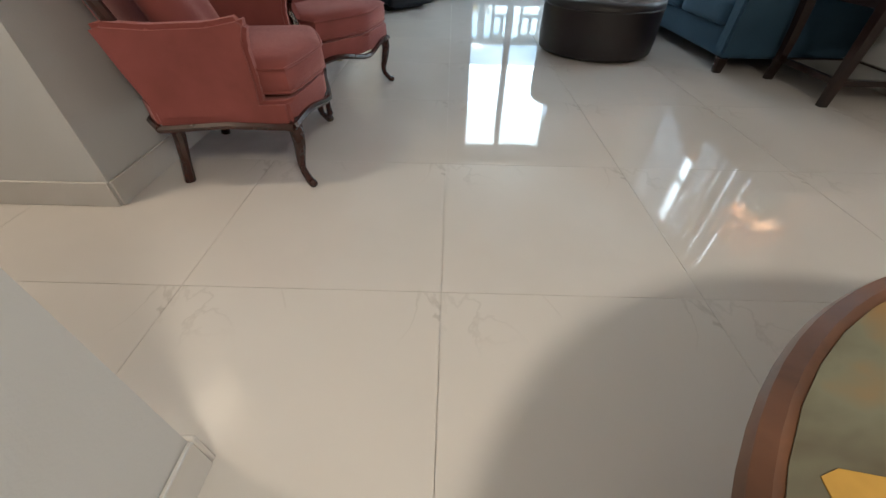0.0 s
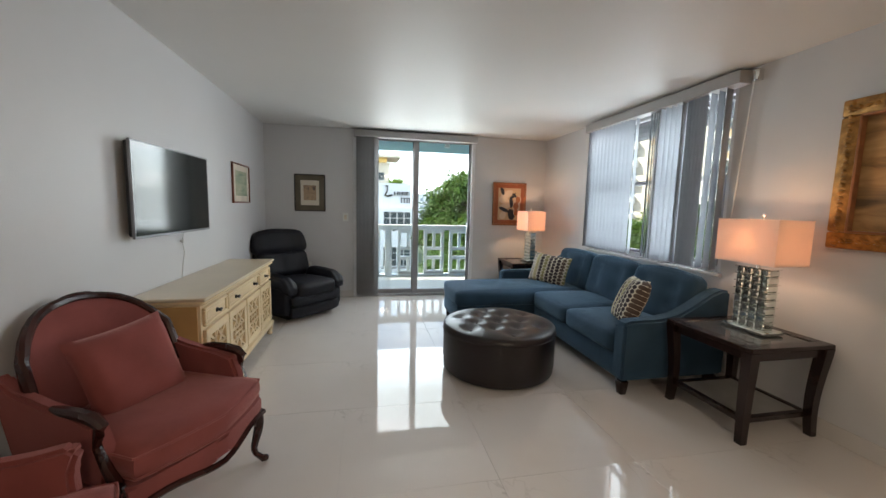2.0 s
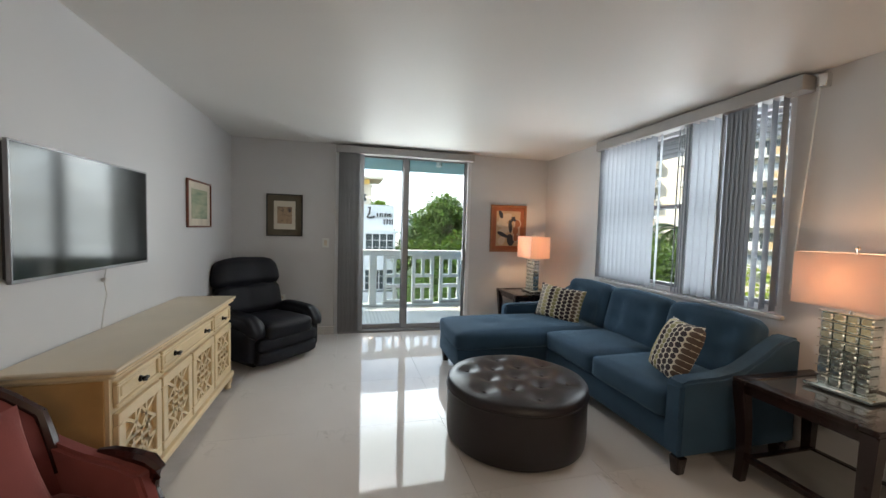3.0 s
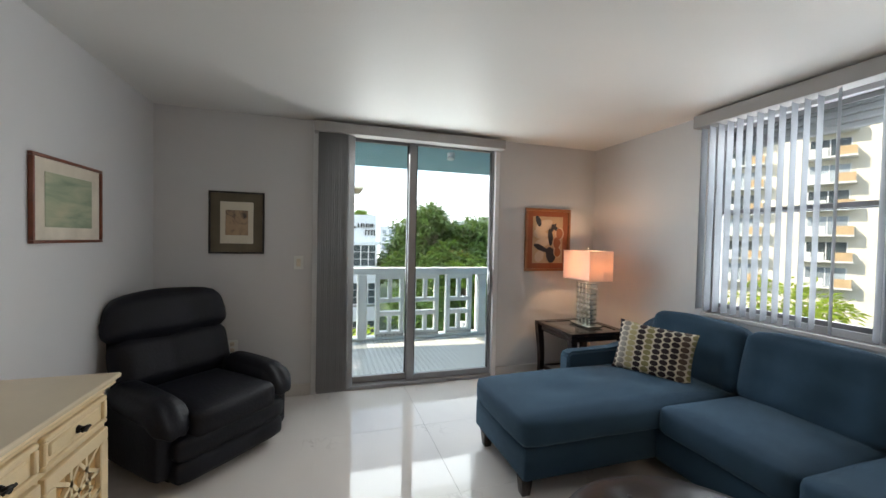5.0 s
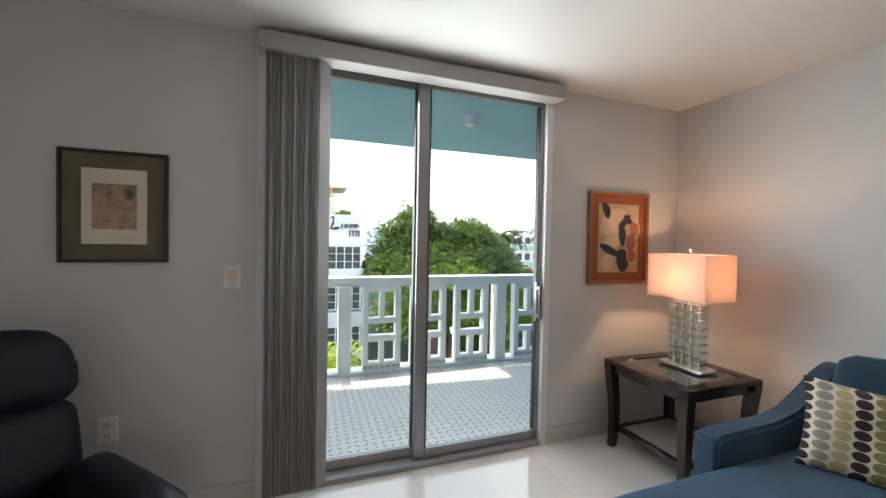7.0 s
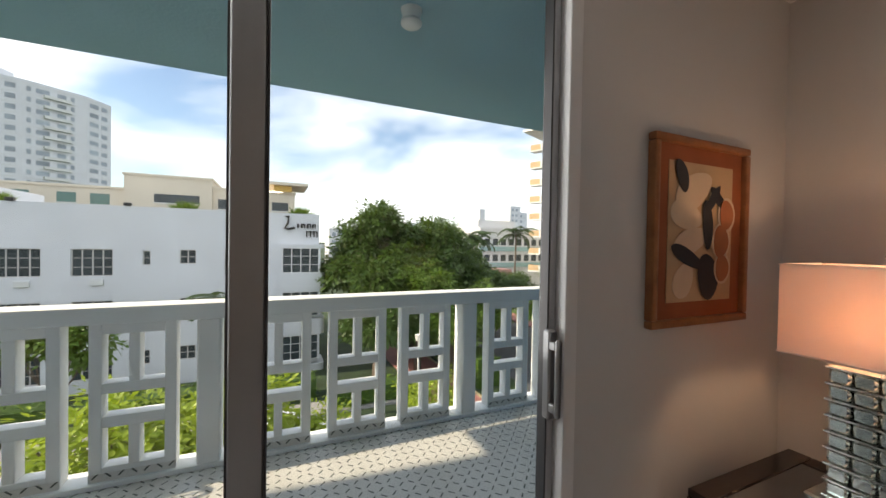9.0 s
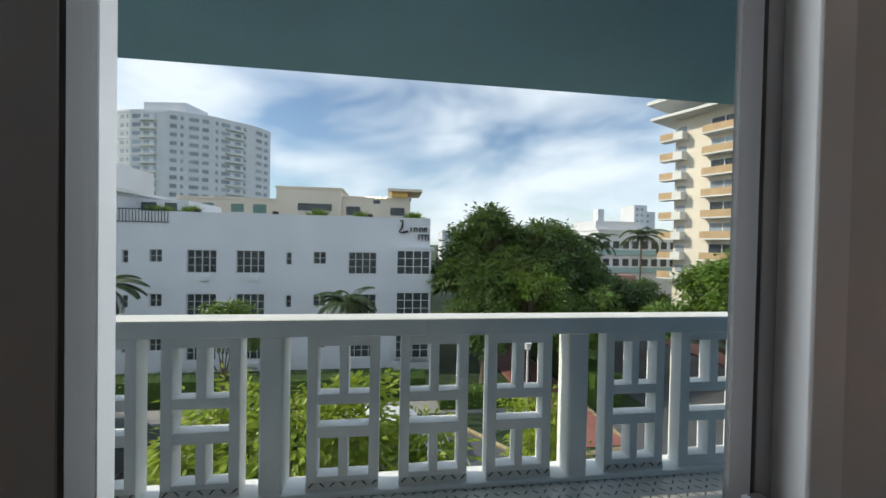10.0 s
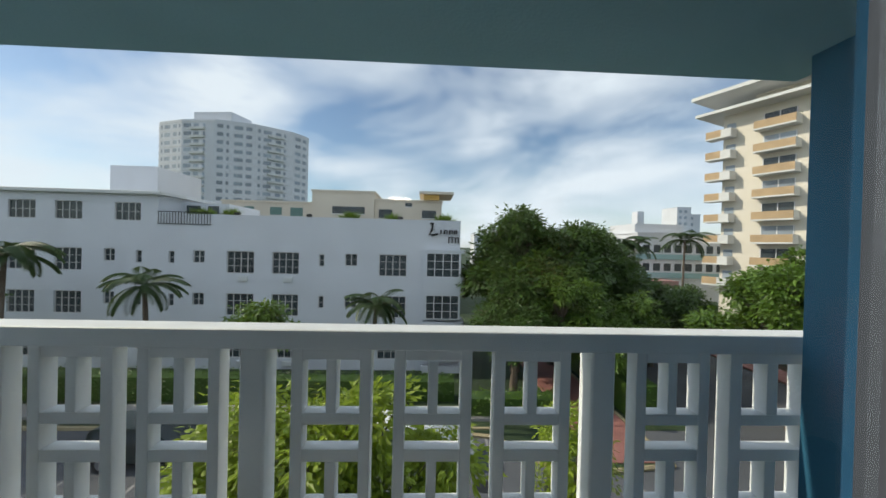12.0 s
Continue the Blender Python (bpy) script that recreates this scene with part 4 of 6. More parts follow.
def table_lamp(x, y, z, label, watts):
    c = thing("table_lamp", label, "table lamp", "mirrored block lamps", (x, y, z))
    bm = BM()
    box(bm, -0.085, 0.085, -0.145, 0.145, 0.0, 0.022, 0.006)
    part("foot", bm, MIRROR, c, "mirrored glass foot plate")
    cols, rows = 4, 8
    cw, rh = 0.055, 0.05
    bm = BM()
    for j in range(rows + 1):
        z0 = 0.022 + j * rh
        box(bm, -0.05, 0.05, -cw * cols / 2 - 0.004, cw * cols / 2 + 0.004, z0 - 0.0025, z0 + 0.0025)
    part("plate_edges", bm, SILVEREDGE, c, "polished plate edges")
    for i in range(cols):
        for j in range(rows):
            bm = BM()
            y0, z0 = -cw * cols / 2 + i * cw, 0.022 + j * rh
            box(bm, -0.045, 0.045, y0 + 0.002, y0 + cw - 0.002, z0 + 0.003, z0 + rh - 0.003, 0.007)
            part("glass_block", bm, MIRROR, c)
    bm = BM()
    cyl(bm, 0.012, 0.012, 0.42, 0.50, 10)
    cyl(bm, 0.004, 0.004, 0.50, 0.76, 8)
    bmesh.ops.create_uvsphere(bm, u_segments=10, v_segments=8, radius=0.011, matrix=pose(0, 0, 0.768))
    part("stem", bm, CHROME, c, "metal stem and finial")
    bm = BM()
    w, d = 0.135, 0.20
    ring = []
    for ww, dd, zz_ in ((w, d, 0.455), (w, d, 0.74), (w - 0.003, d - 0.003, 0.74), (w - 0.003, d - 0.003, 0.455)):
        ring.append([bm.verts.new((a * ww, b * dd, zz_)) for a, b in ((-1, -1), (1, -1), (1, 1), (-1, 1))])
    for a, b in zip(ring, ring[1:] + ring[:1]):
        for i in range(4):
            bm.faces.new((a[i], a[(i + 1) % 4], b[(i + 1) % 4], b[i]))
    sh = part("shade", bm, SHADE, c, "boxy blush fabric shade, lit", smooth=False)
    for zz_ in (0.456, 0.735):
        bm = BM()
        for b in ((-w - 0.002, w + 0.002, -d - 0.002, -d), (-w - 0.002, w + 0.002, d, d + 0.002), (-w - 0.002, -w, -d, d), (w, w + 0.002, -d, d)):
            box(bm, *b, zz_, zz_ + 0.005)
        part("trim", bm, SHADE, sh)
    lamp("bulb", "POINT", watts, pose(x, y, z + 0.60), WARM, shadow_soft_size=0.035)


table_lamp(2.72, 2.80, 0.60, "lit table lamp with mirrored glass blocks beside the sofa", 1.1)
table_lamp(2.57, 6.04, 0.60, "lit table lamp with mirrored glass blocks on the corner table", 2.0)


# pictures: frame, mat, sheet
def picture(name, label, m, w, h, fr, fmat, mats, art, d=0.03):
    """Lies in its own x-z plane, facing -y, centred; mats: (inset, material)."""
    c = thing(name, label, "picture")
    c.matrix_basis = m
    bm = BM()
    for b in ((-w / 2, w / 2, h / 2 - fr, h / 2), (-w / 2, w / 2, -h / 2, -h / 2 + fr), (-w / 2, -w / 2 + fr, -h / 2 + fr, h / 2 - fr), (w / 2 - fr, w / 2, -h / 2 + fr, h / 2 - fr)):
        box(bm, b[0], b[1], -d, 0, b[2], b[3], min(fr, d) * 0.25, seg=2)
    part("frame", bm, fmat, c)
    y = -d * 0.35
    for inset, mt in mats:
        bm = BM()
        box(bm, -w / 2 + inset, w / 2 - inset, y - 0.002, y, -h / 2 + inset, h / 2 - inset)
        part("mat_board", bm, mt, c)
        y -= 0.003
    bm = BM()
    iw, ih = art[0] / 2, art[1] / 2
    oz = art[3] if len(art) > 3 else 0
    box(bm, -iw, iw, y - 0.002, y, -ih + oz, ih + oz)
    part("print", bm, art[2], c)
    return c


def artmat(name, cols, scale, dist=1.0, detail=4, stretch=(1, 1, 1)):
    a = Mat(name, cols[0], 0.6)
    f = a.noise(scale, detail, a.mapped(stretch), dist)
    r = a.n.new("ShaderNodeValToRGB")
    r.color_ramp.elements[0].color, r.color_ramp.elements[0].position = (*cols[0], 1), 0.32
    r.color_ramp.elements[1].color, r.color_ramp.elements[1].position = (*cols[-1], 1), 0.68
    for i, c in enumerate(cols[1:-1]):
        e = r.color_ramp.elements.new(0.32 + 0.36 * (i + 1) / (len(cols) - 1))
        e.color = (*c, 1)
    a.l.new(f, r.inputs[0])
    a.set(r.outputs[0])
    return a


ART_SEA = artmat("faded_seascape_print", [(0.40, 0.50, 0.48), (0.30, 0.42, 0.42), (0.50, 0.55, 0.50)], 3.0, 1.0, 4, (1, 1, 2))
ART_BEACH = artmat("green_watercolour_print", [(0.20, 0.27, 0.18), (0.33, 0.37, 0.25), (0.45, 0.44, 0.30)], 5.0, 0.5, 4, (0.6, 1, 3))
ART_BIRD = artmat("brown_ink_print", [(0.10, 0.08, 0.07), (0.40, 0.28, 0.18), (0.44, 0.32, 0.20)], 9.0, 1.5)
ART_GOLD = artmat("golden_seascape_painting", [(0.12, 0.07, 0.03), (0.36, 0.20, 0.07), (0.50, 0.31, 0.12)], 3.0, 0.8, 5, (1, 1, 4))
ART_TAN = Mat("tan_painted_ground", (0.50, 0.36, 0.22), 0.6, var=0.1)
INK = Mat("dark_ink", (0.02, 0.022, 0.03), 0.6)
PETAL = Mat("ivory_petal", (0.60, 0.50, 0.38), 0.6, var=0.08)
RUSTD = Mat("rust_disc", (0.33, 0.12, 0.05), 0.6)
PALE = Mat("pale_sheet", (0.66, 0.62, 0.52), 0.8, var=0.03)

picture("framed_picture", "small black-framed ink print with wide olive mat on the end wall", pose(-0.62, YN - 0.001, 1.525), 0.42, 0.52, 0.014, BLACKFR, [(0.012, MATOLIVE), (0.085, PALE)], (0.17, 0.21, ART_BIRD, 0.0), 0.022)
picture("framed_picture", "narrow wooden-framed green watercolour print on the side wall", pose(XL + 0.001, 5.43, 1.575, 0, 0, 90), 0.57, 0.43, 0.016, REDWOOD, [(0.014, MATCREAM)], (0.38, 0.27, ART_BEACH), 0.022)
picture("framed_picture", "large wooden-framed faded seascape with cream mat above the armchairs", pose(XL + 0.001, 2.17, 1.575, 0, 0, 90), 0.66, 0.47, 0.016, REDWOOD, [(0.014, MATCREAM)], (0.46, 0.28, ART_SEA), 0.024)
pic = picture("framed_picture", "modern flower picture in a gilt oak frame beside the balcony door", pose(2.378, YN - 0.001, 1.44), 0.55, 0.67, 0.028, OAKFR, [(0.025, MATRUST)], (0.37, 0.50, ART_TAN), 0.034)


def disc(bm, cx_, cz_, rx_, rz_, y0, y1, n=20, rot=0.0, taper=0.0):
    pts = []
    for k in range(n):
        a = 2 * math.pi * k / n
        px, pz = rx_ * math.cos(a), rz_ * math.sin(a) * (1 - taper * math.cos(a))
        pts.append((cx_ + px * math.cos(rot) - pz * math.sin(rot), cz_ + px * math.sin(rot) + pz * math.cos(rot)))
    slab_from(bm, pts, y0, y1, "y")
    bmesh.ops.recalc_face_normals(bm, faces=bm.faces[:])


for nm, mt, shapes in (
    ("painted_petals", PETAL, [(-0.05, 0.15, 0.11, 0.06, 0.5), (-0.09, 0.06, 0.09, 0.05, -0.2), (-0.06, -0.03, 0.10, 0.045, 0.3), (-0.10, -0.17, 0.07, 0.05, 1.0)]),
    ("painted_leaves", INK, [(0.04, -0.16, 0.06, 0.085, 0.2), (-0.08, -0.09, 0.10, 0.028, -0.4), (0.03, 0.03, 0.03, 0.09, 0.1), (0.10, 0.12, 0.075, 0.02, -0.7), (-0.12, 0.20, 0.03, 0.06, 0.4), (0.06, 0.13, 0.06, 0.02, 0.9)]),
    ("painted_discs", RUSTD, [(0.14, 0.07, 0.042, 0.055, 0), (0.11, -0.03, 0.045, 0.06, 0), (0.12, -0.13, 0.04, 0.05, 0)]),
):
    bm = BM()
    for i, s in enumerate(shapes):
        yb = {"painted_petals": -0.0205, "painted_leaves": -0.0225, "painted_discs": -0.0245}[nm]
        disc(bm, s[0], s[1], s[2], s[3], yb - 0.001 - 0.0001 * i, yb, rot=s[4], taper=0.2)
    part(nm, bm, mt, pic, smooth=False)
bm = BM()
for s in ((0.14, 0.07, 0.053, 0.066), (0.11, -0.03, 0.055, 0.07), (0.12, -0.13, 0.05, 0.06)):
    disc(bm, s[0], s[1], s[2], s[3], -0.0238, -0.0228)
part("painted_rings", bm, PETAL, pic, smooth=False)

gf_ = picture("framed_picture", "seascape painting in a heavy carved gilt frame on the window wall", pose(XR - 0.001, 2.13, 1.615, 0, 0, -90), 0.92, 0.87, 0.10, GOLD, [(0.095, MATRUST)], (0.70, 0.65, ART_GOLD), 0.05)
bm = BM()
for k in range(22):
    t = -0.42 + 0.84 * k / 21
    for px, pz in ((t, 0.385), (t, -0.385), (-0.41, t * 0.97), (0.41, t * 0.97)):
        bmesh.ops.create_icosphere(bm, subdivisions=1, radius=0.017, matrix=pose(px, -0.05, pz, 0, 40 * (k % 2), 0) @ Matrix.Diagonal((1.2, 0.7, 0.8, 1)))
part("carving", bm, GOLD, gf_, "gilt carved beading")
bm = BM()
for b in ((-0.36, 0.36, 0.325, 0.34), (-0.36, 0.36, -0.34, -0.325), (-0.365, -0.35, -0.34, 0.34), (0.35, 0.365, -0.34, 0.34)):
    box(bm, b[0], b[1], -0.06, -0.012, b[2], b[3], 0.004)
part("liner", bm, OAKFR, gf_, "gold inner liner")

# switch and outlet
for nm, x0, x1, z0, z1, lab in (("light_switch", -0.172, -0.092, 1.13, 1.25, "white rocker light switch on the wall"), ("wall_outlet", -0.69, -0.61, 0.41, 0.53, "white double outlet on the wall")):
    c = thing(nm, lab, nm.replace("_", " "), loc=((x0 + x1) / 2, YN, (z0 + z1) / 2))
    w, h = (x1 - x0) / 2, (z1 - z0) / 2
    bm = BM()
    box(bm, -w, w, -0.007, 0, -h, h, 0.002)
    part("plate", bm, PLASTICW, c)
    for zc in ((0,) if nm == "light_switch" else (0.026, -0.026)):
        bm = BM()
        box(bm, -0.017, 0.017, -0.012, -0.006, zc - (0.034 if nm == "light_switch" else 0.017), zc + (0.034 if nm == "light_switch" else 0.017), 0.002)
        q = part("rocker" if nm == "light_switch" else "socket", bm, MATCREAM, c)
        if nm != "light_switch":
            for xs in (-0.007, 0.007):
                bm = BM()
                box(bm, xs - 0.0015, xs + 0.0015, -0.0125, -0.0115, zc - 0.006, zc + 0.006)
                part("slot", bm, INK, q)

# round table at the start
rt = thing("coffee_table", "low round wooden table painted with leaves under a glass disc", "coffee table", loc=(1.065, -0.30, 0))
TWOOD = Mat("brown_table_wood", (0.12, 0.055, 0.03), 0.3, var=0.35, scale=7)
bm = BM()
lathe(bm, [(0.85, 0.405), (0.885, 0.415), (0.895, 0.43), (0.89, 0.445), (0.872, 0.452), (0.862, 0.447), (0.0001, 0.44)], 96)
part("tabletop", bm, TWOOD, rt, "brown wooden rim")
LEAFART = artmat("painted_leaf_ground", [(0.09, 0.075, 0.05), (0.17, 0.17, 0.12), (0.24, 0.15, 0.06)], 2.2, 1.5)
OCHRE = Mat("ochre_leaf_paint", (0.42, 0.25, 0.05), 0.5, var=0.2)
bm = BM()
cyl(bm, 0.860, 0.860, 0.4425, 0.4485, 64)
part("painted_inlay", bm, LEAFART, rt)
for k in range(14):
    for mt, sc, zt in ((OCHRE, 1.0, 0.45), (TWOOD, 0.55, 0.4512)):
        bm = BM()
        a = k * 0.449 + 0.2
        pts = []
        for j in range(16):
            t = 2 * math.pi * j / 16
            pts.append((0.67 + 0.165 * sc * math.cos(t), 0.075 * sc * math.sin(t) * (1 - 0.3 * math.cos(t))))
        slab_from(bm, pts, 0.4487 if sc == 1 else 0.4502, zt)
        bmesh.ops.transform(bm, matrix=pose(0, 0, 0, 0, 0, math.degrees(a)), verts=bm.verts[:])
        part("painted_leaf", bm, mt, rt, smooth=False)
bm = BM()
cyl(bm, 0.42, 0.42, 0.456, 0.464, 64)
part("glass_disc", bm, TABLEGLASS, rt, "smoky round glass")
for k in range(4):
    bm = BM()
    a = math.radians(45 + 90 * k)
    cyl(bm, 0.02, 0.035, 0, 0.41, 12, x=0.40 * math.cos(a), y=0.40 * math.sin(a))
    part("leg", bm, TWOOD, rt, "turned wooden leg")

# ---- balcony ----
BX0, BX1, BY0, BY1 = -1.30, 3.42, YN + 0.2, 8.46
bx("balcony_floor", BX0 - 0.1, BX1 + 0.2, BY0 - 0.001, BY1, -0.28, -0.03, DASH, "white balcony floor tile patterned with dark dashes", "floor")
bx("balcony_soffit", BX0 - 0.1, BX1 + 0.2, YN + 0.147, BY1, 2.46, 2.70, TEAL, "teal painted concrete balcony ceiling", "ceiling")
bx("balcony_wall", BX1, BX1 + 0.2, YN + 0.147, 8.18, -0.03, 2.46, BLUE, "blue painted balcony side wall", "wall")
bx("wall_outer", -6, -1.42, YN, YN + 0.2, -7.8, 6, WHITEC, "white outside wall, added out of view beside the balcony", "wall")
bx("wall_outer_2", 3.61, 3.8, 6.0, YN + 0.2, 2.9, 8, WHITEC, "white outside wall, added out of view beside the balcony", "wall")
# added wing wall, out of view, keeps sun off most of the balcony floor
bx("wall_sun_blocker", -6.3, -6.0, YN + 0.2, 8.62, -7.8, 8, WHITEC, "white outside wall, added out of view beside the balcony", "wall")
rail = thing("balcony_railing", "white painted concrete balcony railing with open block panels", "railing")
bm = BM()
box(bm, BX0 - 0.02, BX1 + 0.35, 8.25, 8.42, 0.90, 1.0, 0.006)
part("top_rail", bm, WHITEC, rail, "thick white top rail")
bm = BM()
box(bm, BX0 - 0.02, BX0 + 0.13, BY0, 8.25, 0.90, 1.0, 0.006)
part("top_rail", bm, WHITEC, rail, "thick white side rail")
bm = BM()
box(bm, BX0, BX1 + 0.35, 8.27, 8.45, -0.03, 0.0, 0.004)
part("bottom_curb", bm, WHITEC, rail, "low tiled curb")


def screen_mesh():
    bm = BM()
    W, T = 0.41, 0.10
    s = 0.058
    y0, y1 = 0, T
    box(bm, 0, s, y0, y1, 0.0, 0.90, 0.003)
    box(bm, W - s, W, y0, y1, 0.0, 0.90, 0.003)
    for z0, z1 in ((0.0, 0.075), (0.30, 0.365), (0.495, 0.555), (0.835, 0.90)):
        box(bm, s, W - s, y0 + 0.003, y1 - 0.003, z0, z1, 0.003)
    for z0, z1 in ((0.075, 0.30), (0.555, 0.835)):
        box(bm, W / 2 - 0.026, W / 2 + 0.026, y0 + 0.003, y1 - 0.003, z0, z1, 0.003)
    return mesh_of("block_panel", bm, WHITEC, 30)


sm = screen_mesh()
bm = BM()
box(bm, 0, 0.41, -0.004, -0.001, -0.03, 0.045)
km = mesh_of("tile_kick", bm, DASH)
xs = []
for base in (0.66 - 1.83, 0.66, 0.66 + 1.83):
    for k in range(3):
        x = base + 0.125 + k * 0.53
        if BX0 - 0.1 < x < BX1 - 0.4:
            xs.append(x)
for x in xs:
    p = new("block_panel", sm)
    p.parent = rail
    p.location = (x, 8.30, 0)
    q = new("tile_kick", km)
    q.parent = p
for x in (BX0 + 0.005, 0.53, 2.36):
    bm = BM()
    box(bm, x, x + 0.13, 8.28, 8.445, -0.03, 0.90, 0.012)
    part("post", bm, WHITEC, rail)
p = new("block_panel", sm)
p.parent = rail
p.matrix_basis = pose(3.14, 8.30, 0) @ Matrix.Diagonal((1.2, 1, 1, 1))
for k in range(2):
    p = new("block_panel", sm)
    p.parent = rail
    p.matrix_basis = pose(BX0 + 0.11, 7.72 - k * 0.55, 0, 0, 0, 90)

sl = thing("soffit_light", "small pale sconce under the teal balcony ceiling", "lamp", loc=(1.52, 7.25, 2.40))
bm = BM()
cyl(bm, 0.03, 0.05, 0.0, 0.06, 14)
bmesh.ops.create_uvsphere(bm, u_segments=12, v_segments=8, radius=0.05, matrix=pose(0, 0, 0) @ Matrix.Diagonal((1, 1, 0.5, 1)))
part("globe", bm, PLASTICW, sl)


def plastic_chair():
    c = thing("plastic_chair", "white moulded plastic armchair with slatted back on the balcony", "chair", loc=(-0.86, 7.88, -0.03), rz=-93)
    bm = BM()
    pts = []
    for k in range(24):
        a = 2 * math.pi * k / 24
        pts.append((0.22 * math.cos(a) + 0.02, 0.23 * math.sin(a)))
    slab_from(bm, pts, 0.405, 0.44)
    bmesh.ops.bevel(bm, geom=[e for e in bm.edges if e.calc_length() < 0.2 and abs(e.verts[0].co.z - e.verts[1].co.z) < 0.01], offset=0.012, segments=2, affect="EDGES")
    part("seat", bm, PLASTICW, c, "rounded plastic seat")

    def bkp(u, w):
        return -0.22 - 0.13 * w + 0.07 * u * u, 0.26 * u, 0.44 + 0.47 * w
    bm = BM()
    arch = [bkp(-1, w / 5 * 0.75) for w in range(6)] + [bkp(-math.cos(math.pi * k / 10), 0.75 + 0.25 * math.sin(math.pi * k / 10)) for k in range(1, 10)] + [bkp(1, w / 5 * 0.75) for w in range(5, -1, -1)]
    tube(bm, arch, 0.02, 8, 0.6)
    part("back_rim", bm, PLASTICW, c)
    for k in range(6):
        u = -0.72 + 1.44 * k / 5
        bm = BM()
        tube(bm, [bkp(u * 0.75, 0.0), bkp(u * 0.9, 0.45), bkp(u, 0.72 + 0.26 * math.sqrt(1 - u * u) * 0.95)], 0.02, 6, 0.35)
        part("back_slat", bm, PLASTICW, c)
    for s in (1, -1):
        bm = BM()
        tube(bm, [bkp(s, 0.55), (-0.12, s * 0.275, 0.655), (0.08, s * 0.28, 0.65), (0.20, s * 0.27, 0.62), (0.235, s * 0.265, 0.52), (0.24, s * 0.26, 0.40), (0.27, s * 0.28, 0.2), (0.29, s * 0.29, 0.0)], [0.022, 0.026, 0.028, 0.028, 0.026, 0.026, 0.024, 0.022], 8, 0.7)
        part("front_leg", bm, PLASTICW, c, "arm and front leg in one")
        bm = BM()
        tube(bm, [(-0.20, s * 0.21, 0.42), (-0.27, s * 0.25, 0.2), (-0.31, s * 0.27, 0.0)], [0.028, 0.024, 0.022], 8)
        part("rear_leg", bm, PLASTICW, c)


plastic_chair()

# ---- street and surroundings ----
GZ = -7.8
ASPHALT = Mat("asphalt", (0.10, 0.105, 0.115), 0.85, var=0.15, scale=0.35, bump=0.3, bscale=30)
GRASS = Mat("lawn_grass", (0.028, 0.052, 0.018), 0.9, var=0.35, scale=0.4, bump=0.6, bscale=20)
PAVE = Mat("concrete_pavement", (0.30, 0.29, 0.28), 0.85, var=0.12, scale=0.5)
REDPAVE = Mat("red_paver", (0.30, 0.13, 0.11), 0.85, var=0.15, scale=0.7)
KERB = Mat("yellowed_kerb", (0.36, 0.30, 0.18), 0.8, var=0.15)
STUCCO = Mat("white_stucco", (0.68, 0.70, 0.74), 0.8, var=0.06, scale=0.35, bump=0.25, bscale=12)
CREAMST = Mat("cream_stucco", (0.66, 0.60, 0.50), 0.8, var=0.06, scale=0.3)
YELLOWST = Mat("ochre_stucco", (0.66, 0.44, 0.14), 0.8)
IVORY = Mat("ivory_stucco", (0.72, 0.675, 0.58), 0.8, var=0.05, scale=0.2)
TANP = Mat("tan_balcony_panel", (0.46, 0.33, 0.19), 0.7, var=0.12, scale=0.8)
SLABW = Mat("white_slab_edge", (0.66, 0.67, 0.66), 0.8, var=0.05, scale=0.4)
DKGLASS = Mat("dark_window_glass", (0.05, 0.065, 0.075), 0.15, var=0.35, scale=0.6)
TWGLASS = Mat("hazy_window_glass", (0.30, 0.35, 0.40), 0.25, var=0.4, scale=0.15)
WFRAME = Mat("pale_window_frame", (0.55, 0.54, 0.53), 0.6)
TEALST = Mat("pale_teal_stucco", (0.33, 0.50, 0.52), 0.8, var=0.06)
PINKST = Mat("pink_stucco", (0.42, 0.24, 0.22), 0.8)
BARK = Mat("grey_bark", (0.13, 0.10, 0.075), 0.9, var=0.3, scale=4, bump=0.5, bscale=30)
# black for ironwork, also for the shade sheet in the hotel
IRONSHADE = Mat("black_iron_and_room_shade", (0.015, 0.015, 0.016), 0.5)


def leafmat(name, col, tr, through_amount=0.18):
    m = Mat(name, col, 0.45, var=0.3, scale=0.7, spec=0.4)
    g = m.n.new("ShaderNodeNewGeometry")
    m.set(m.mix(m.color, hexc(col[0] * 1.55, col[1] * 1.5, col[2] * 0.9), g.outputs["Random Per Island"], 0.75))
    translucent(m, tr, through_amount)
    return m


LEAF_Y = leafmat("sunny_yellow_green_leaf", (0.19, 0.26, 0.024), (0.50, 0.62, 0.06), 0.32)
LEAF_D = leafmat("dark_green_leaf", (0.044, 0.090, 0.020), (0.18, 0.29, 0.04))
LEAF_M = leafmat("mid_green_leaf", (0.075, 0.14, 0.022), (0.28, 0.42, 0.05))
LEAF_P = leafmat("palm_frond_green", (0.04, 0.075, 0.03), (0.12, 0.18, 0.05))

ground = bx("ground", -2600, 2600, -2600, 2600, GZ - 0.5, GZ, GRASS, "grass and planted ground stretching to the horizon", "ground")
bx("road", -120, 16.0, 14.0, 25.0, GZ, GZ + 0.02, ASPHALT, "grey asphalt street with parking bays", "road")
bx("road_side", 16.0, 27.0, -40.0, 140.0, GZ, GZ + 0.02, ASPHALT, "grey asphalt side street", "road")
bx("pavement_1", -120, 8.0, 26.0, 27.6, GZ, GZ + 0.14, PAVE, "pale concrete pavement along the white hotel", "pavement")
bx("pavement_2", 9.2, 12.2, 22.0, 60.0, GZ, GZ + 0.12, REDPAVE, "red paved walk beside the side street", "pavement")
bx("pavement_3", 27.2, 30.0, -20, 130, GZ, GZ + 0.14, REDPAVE, "red paved walk across the side street", "pavement")
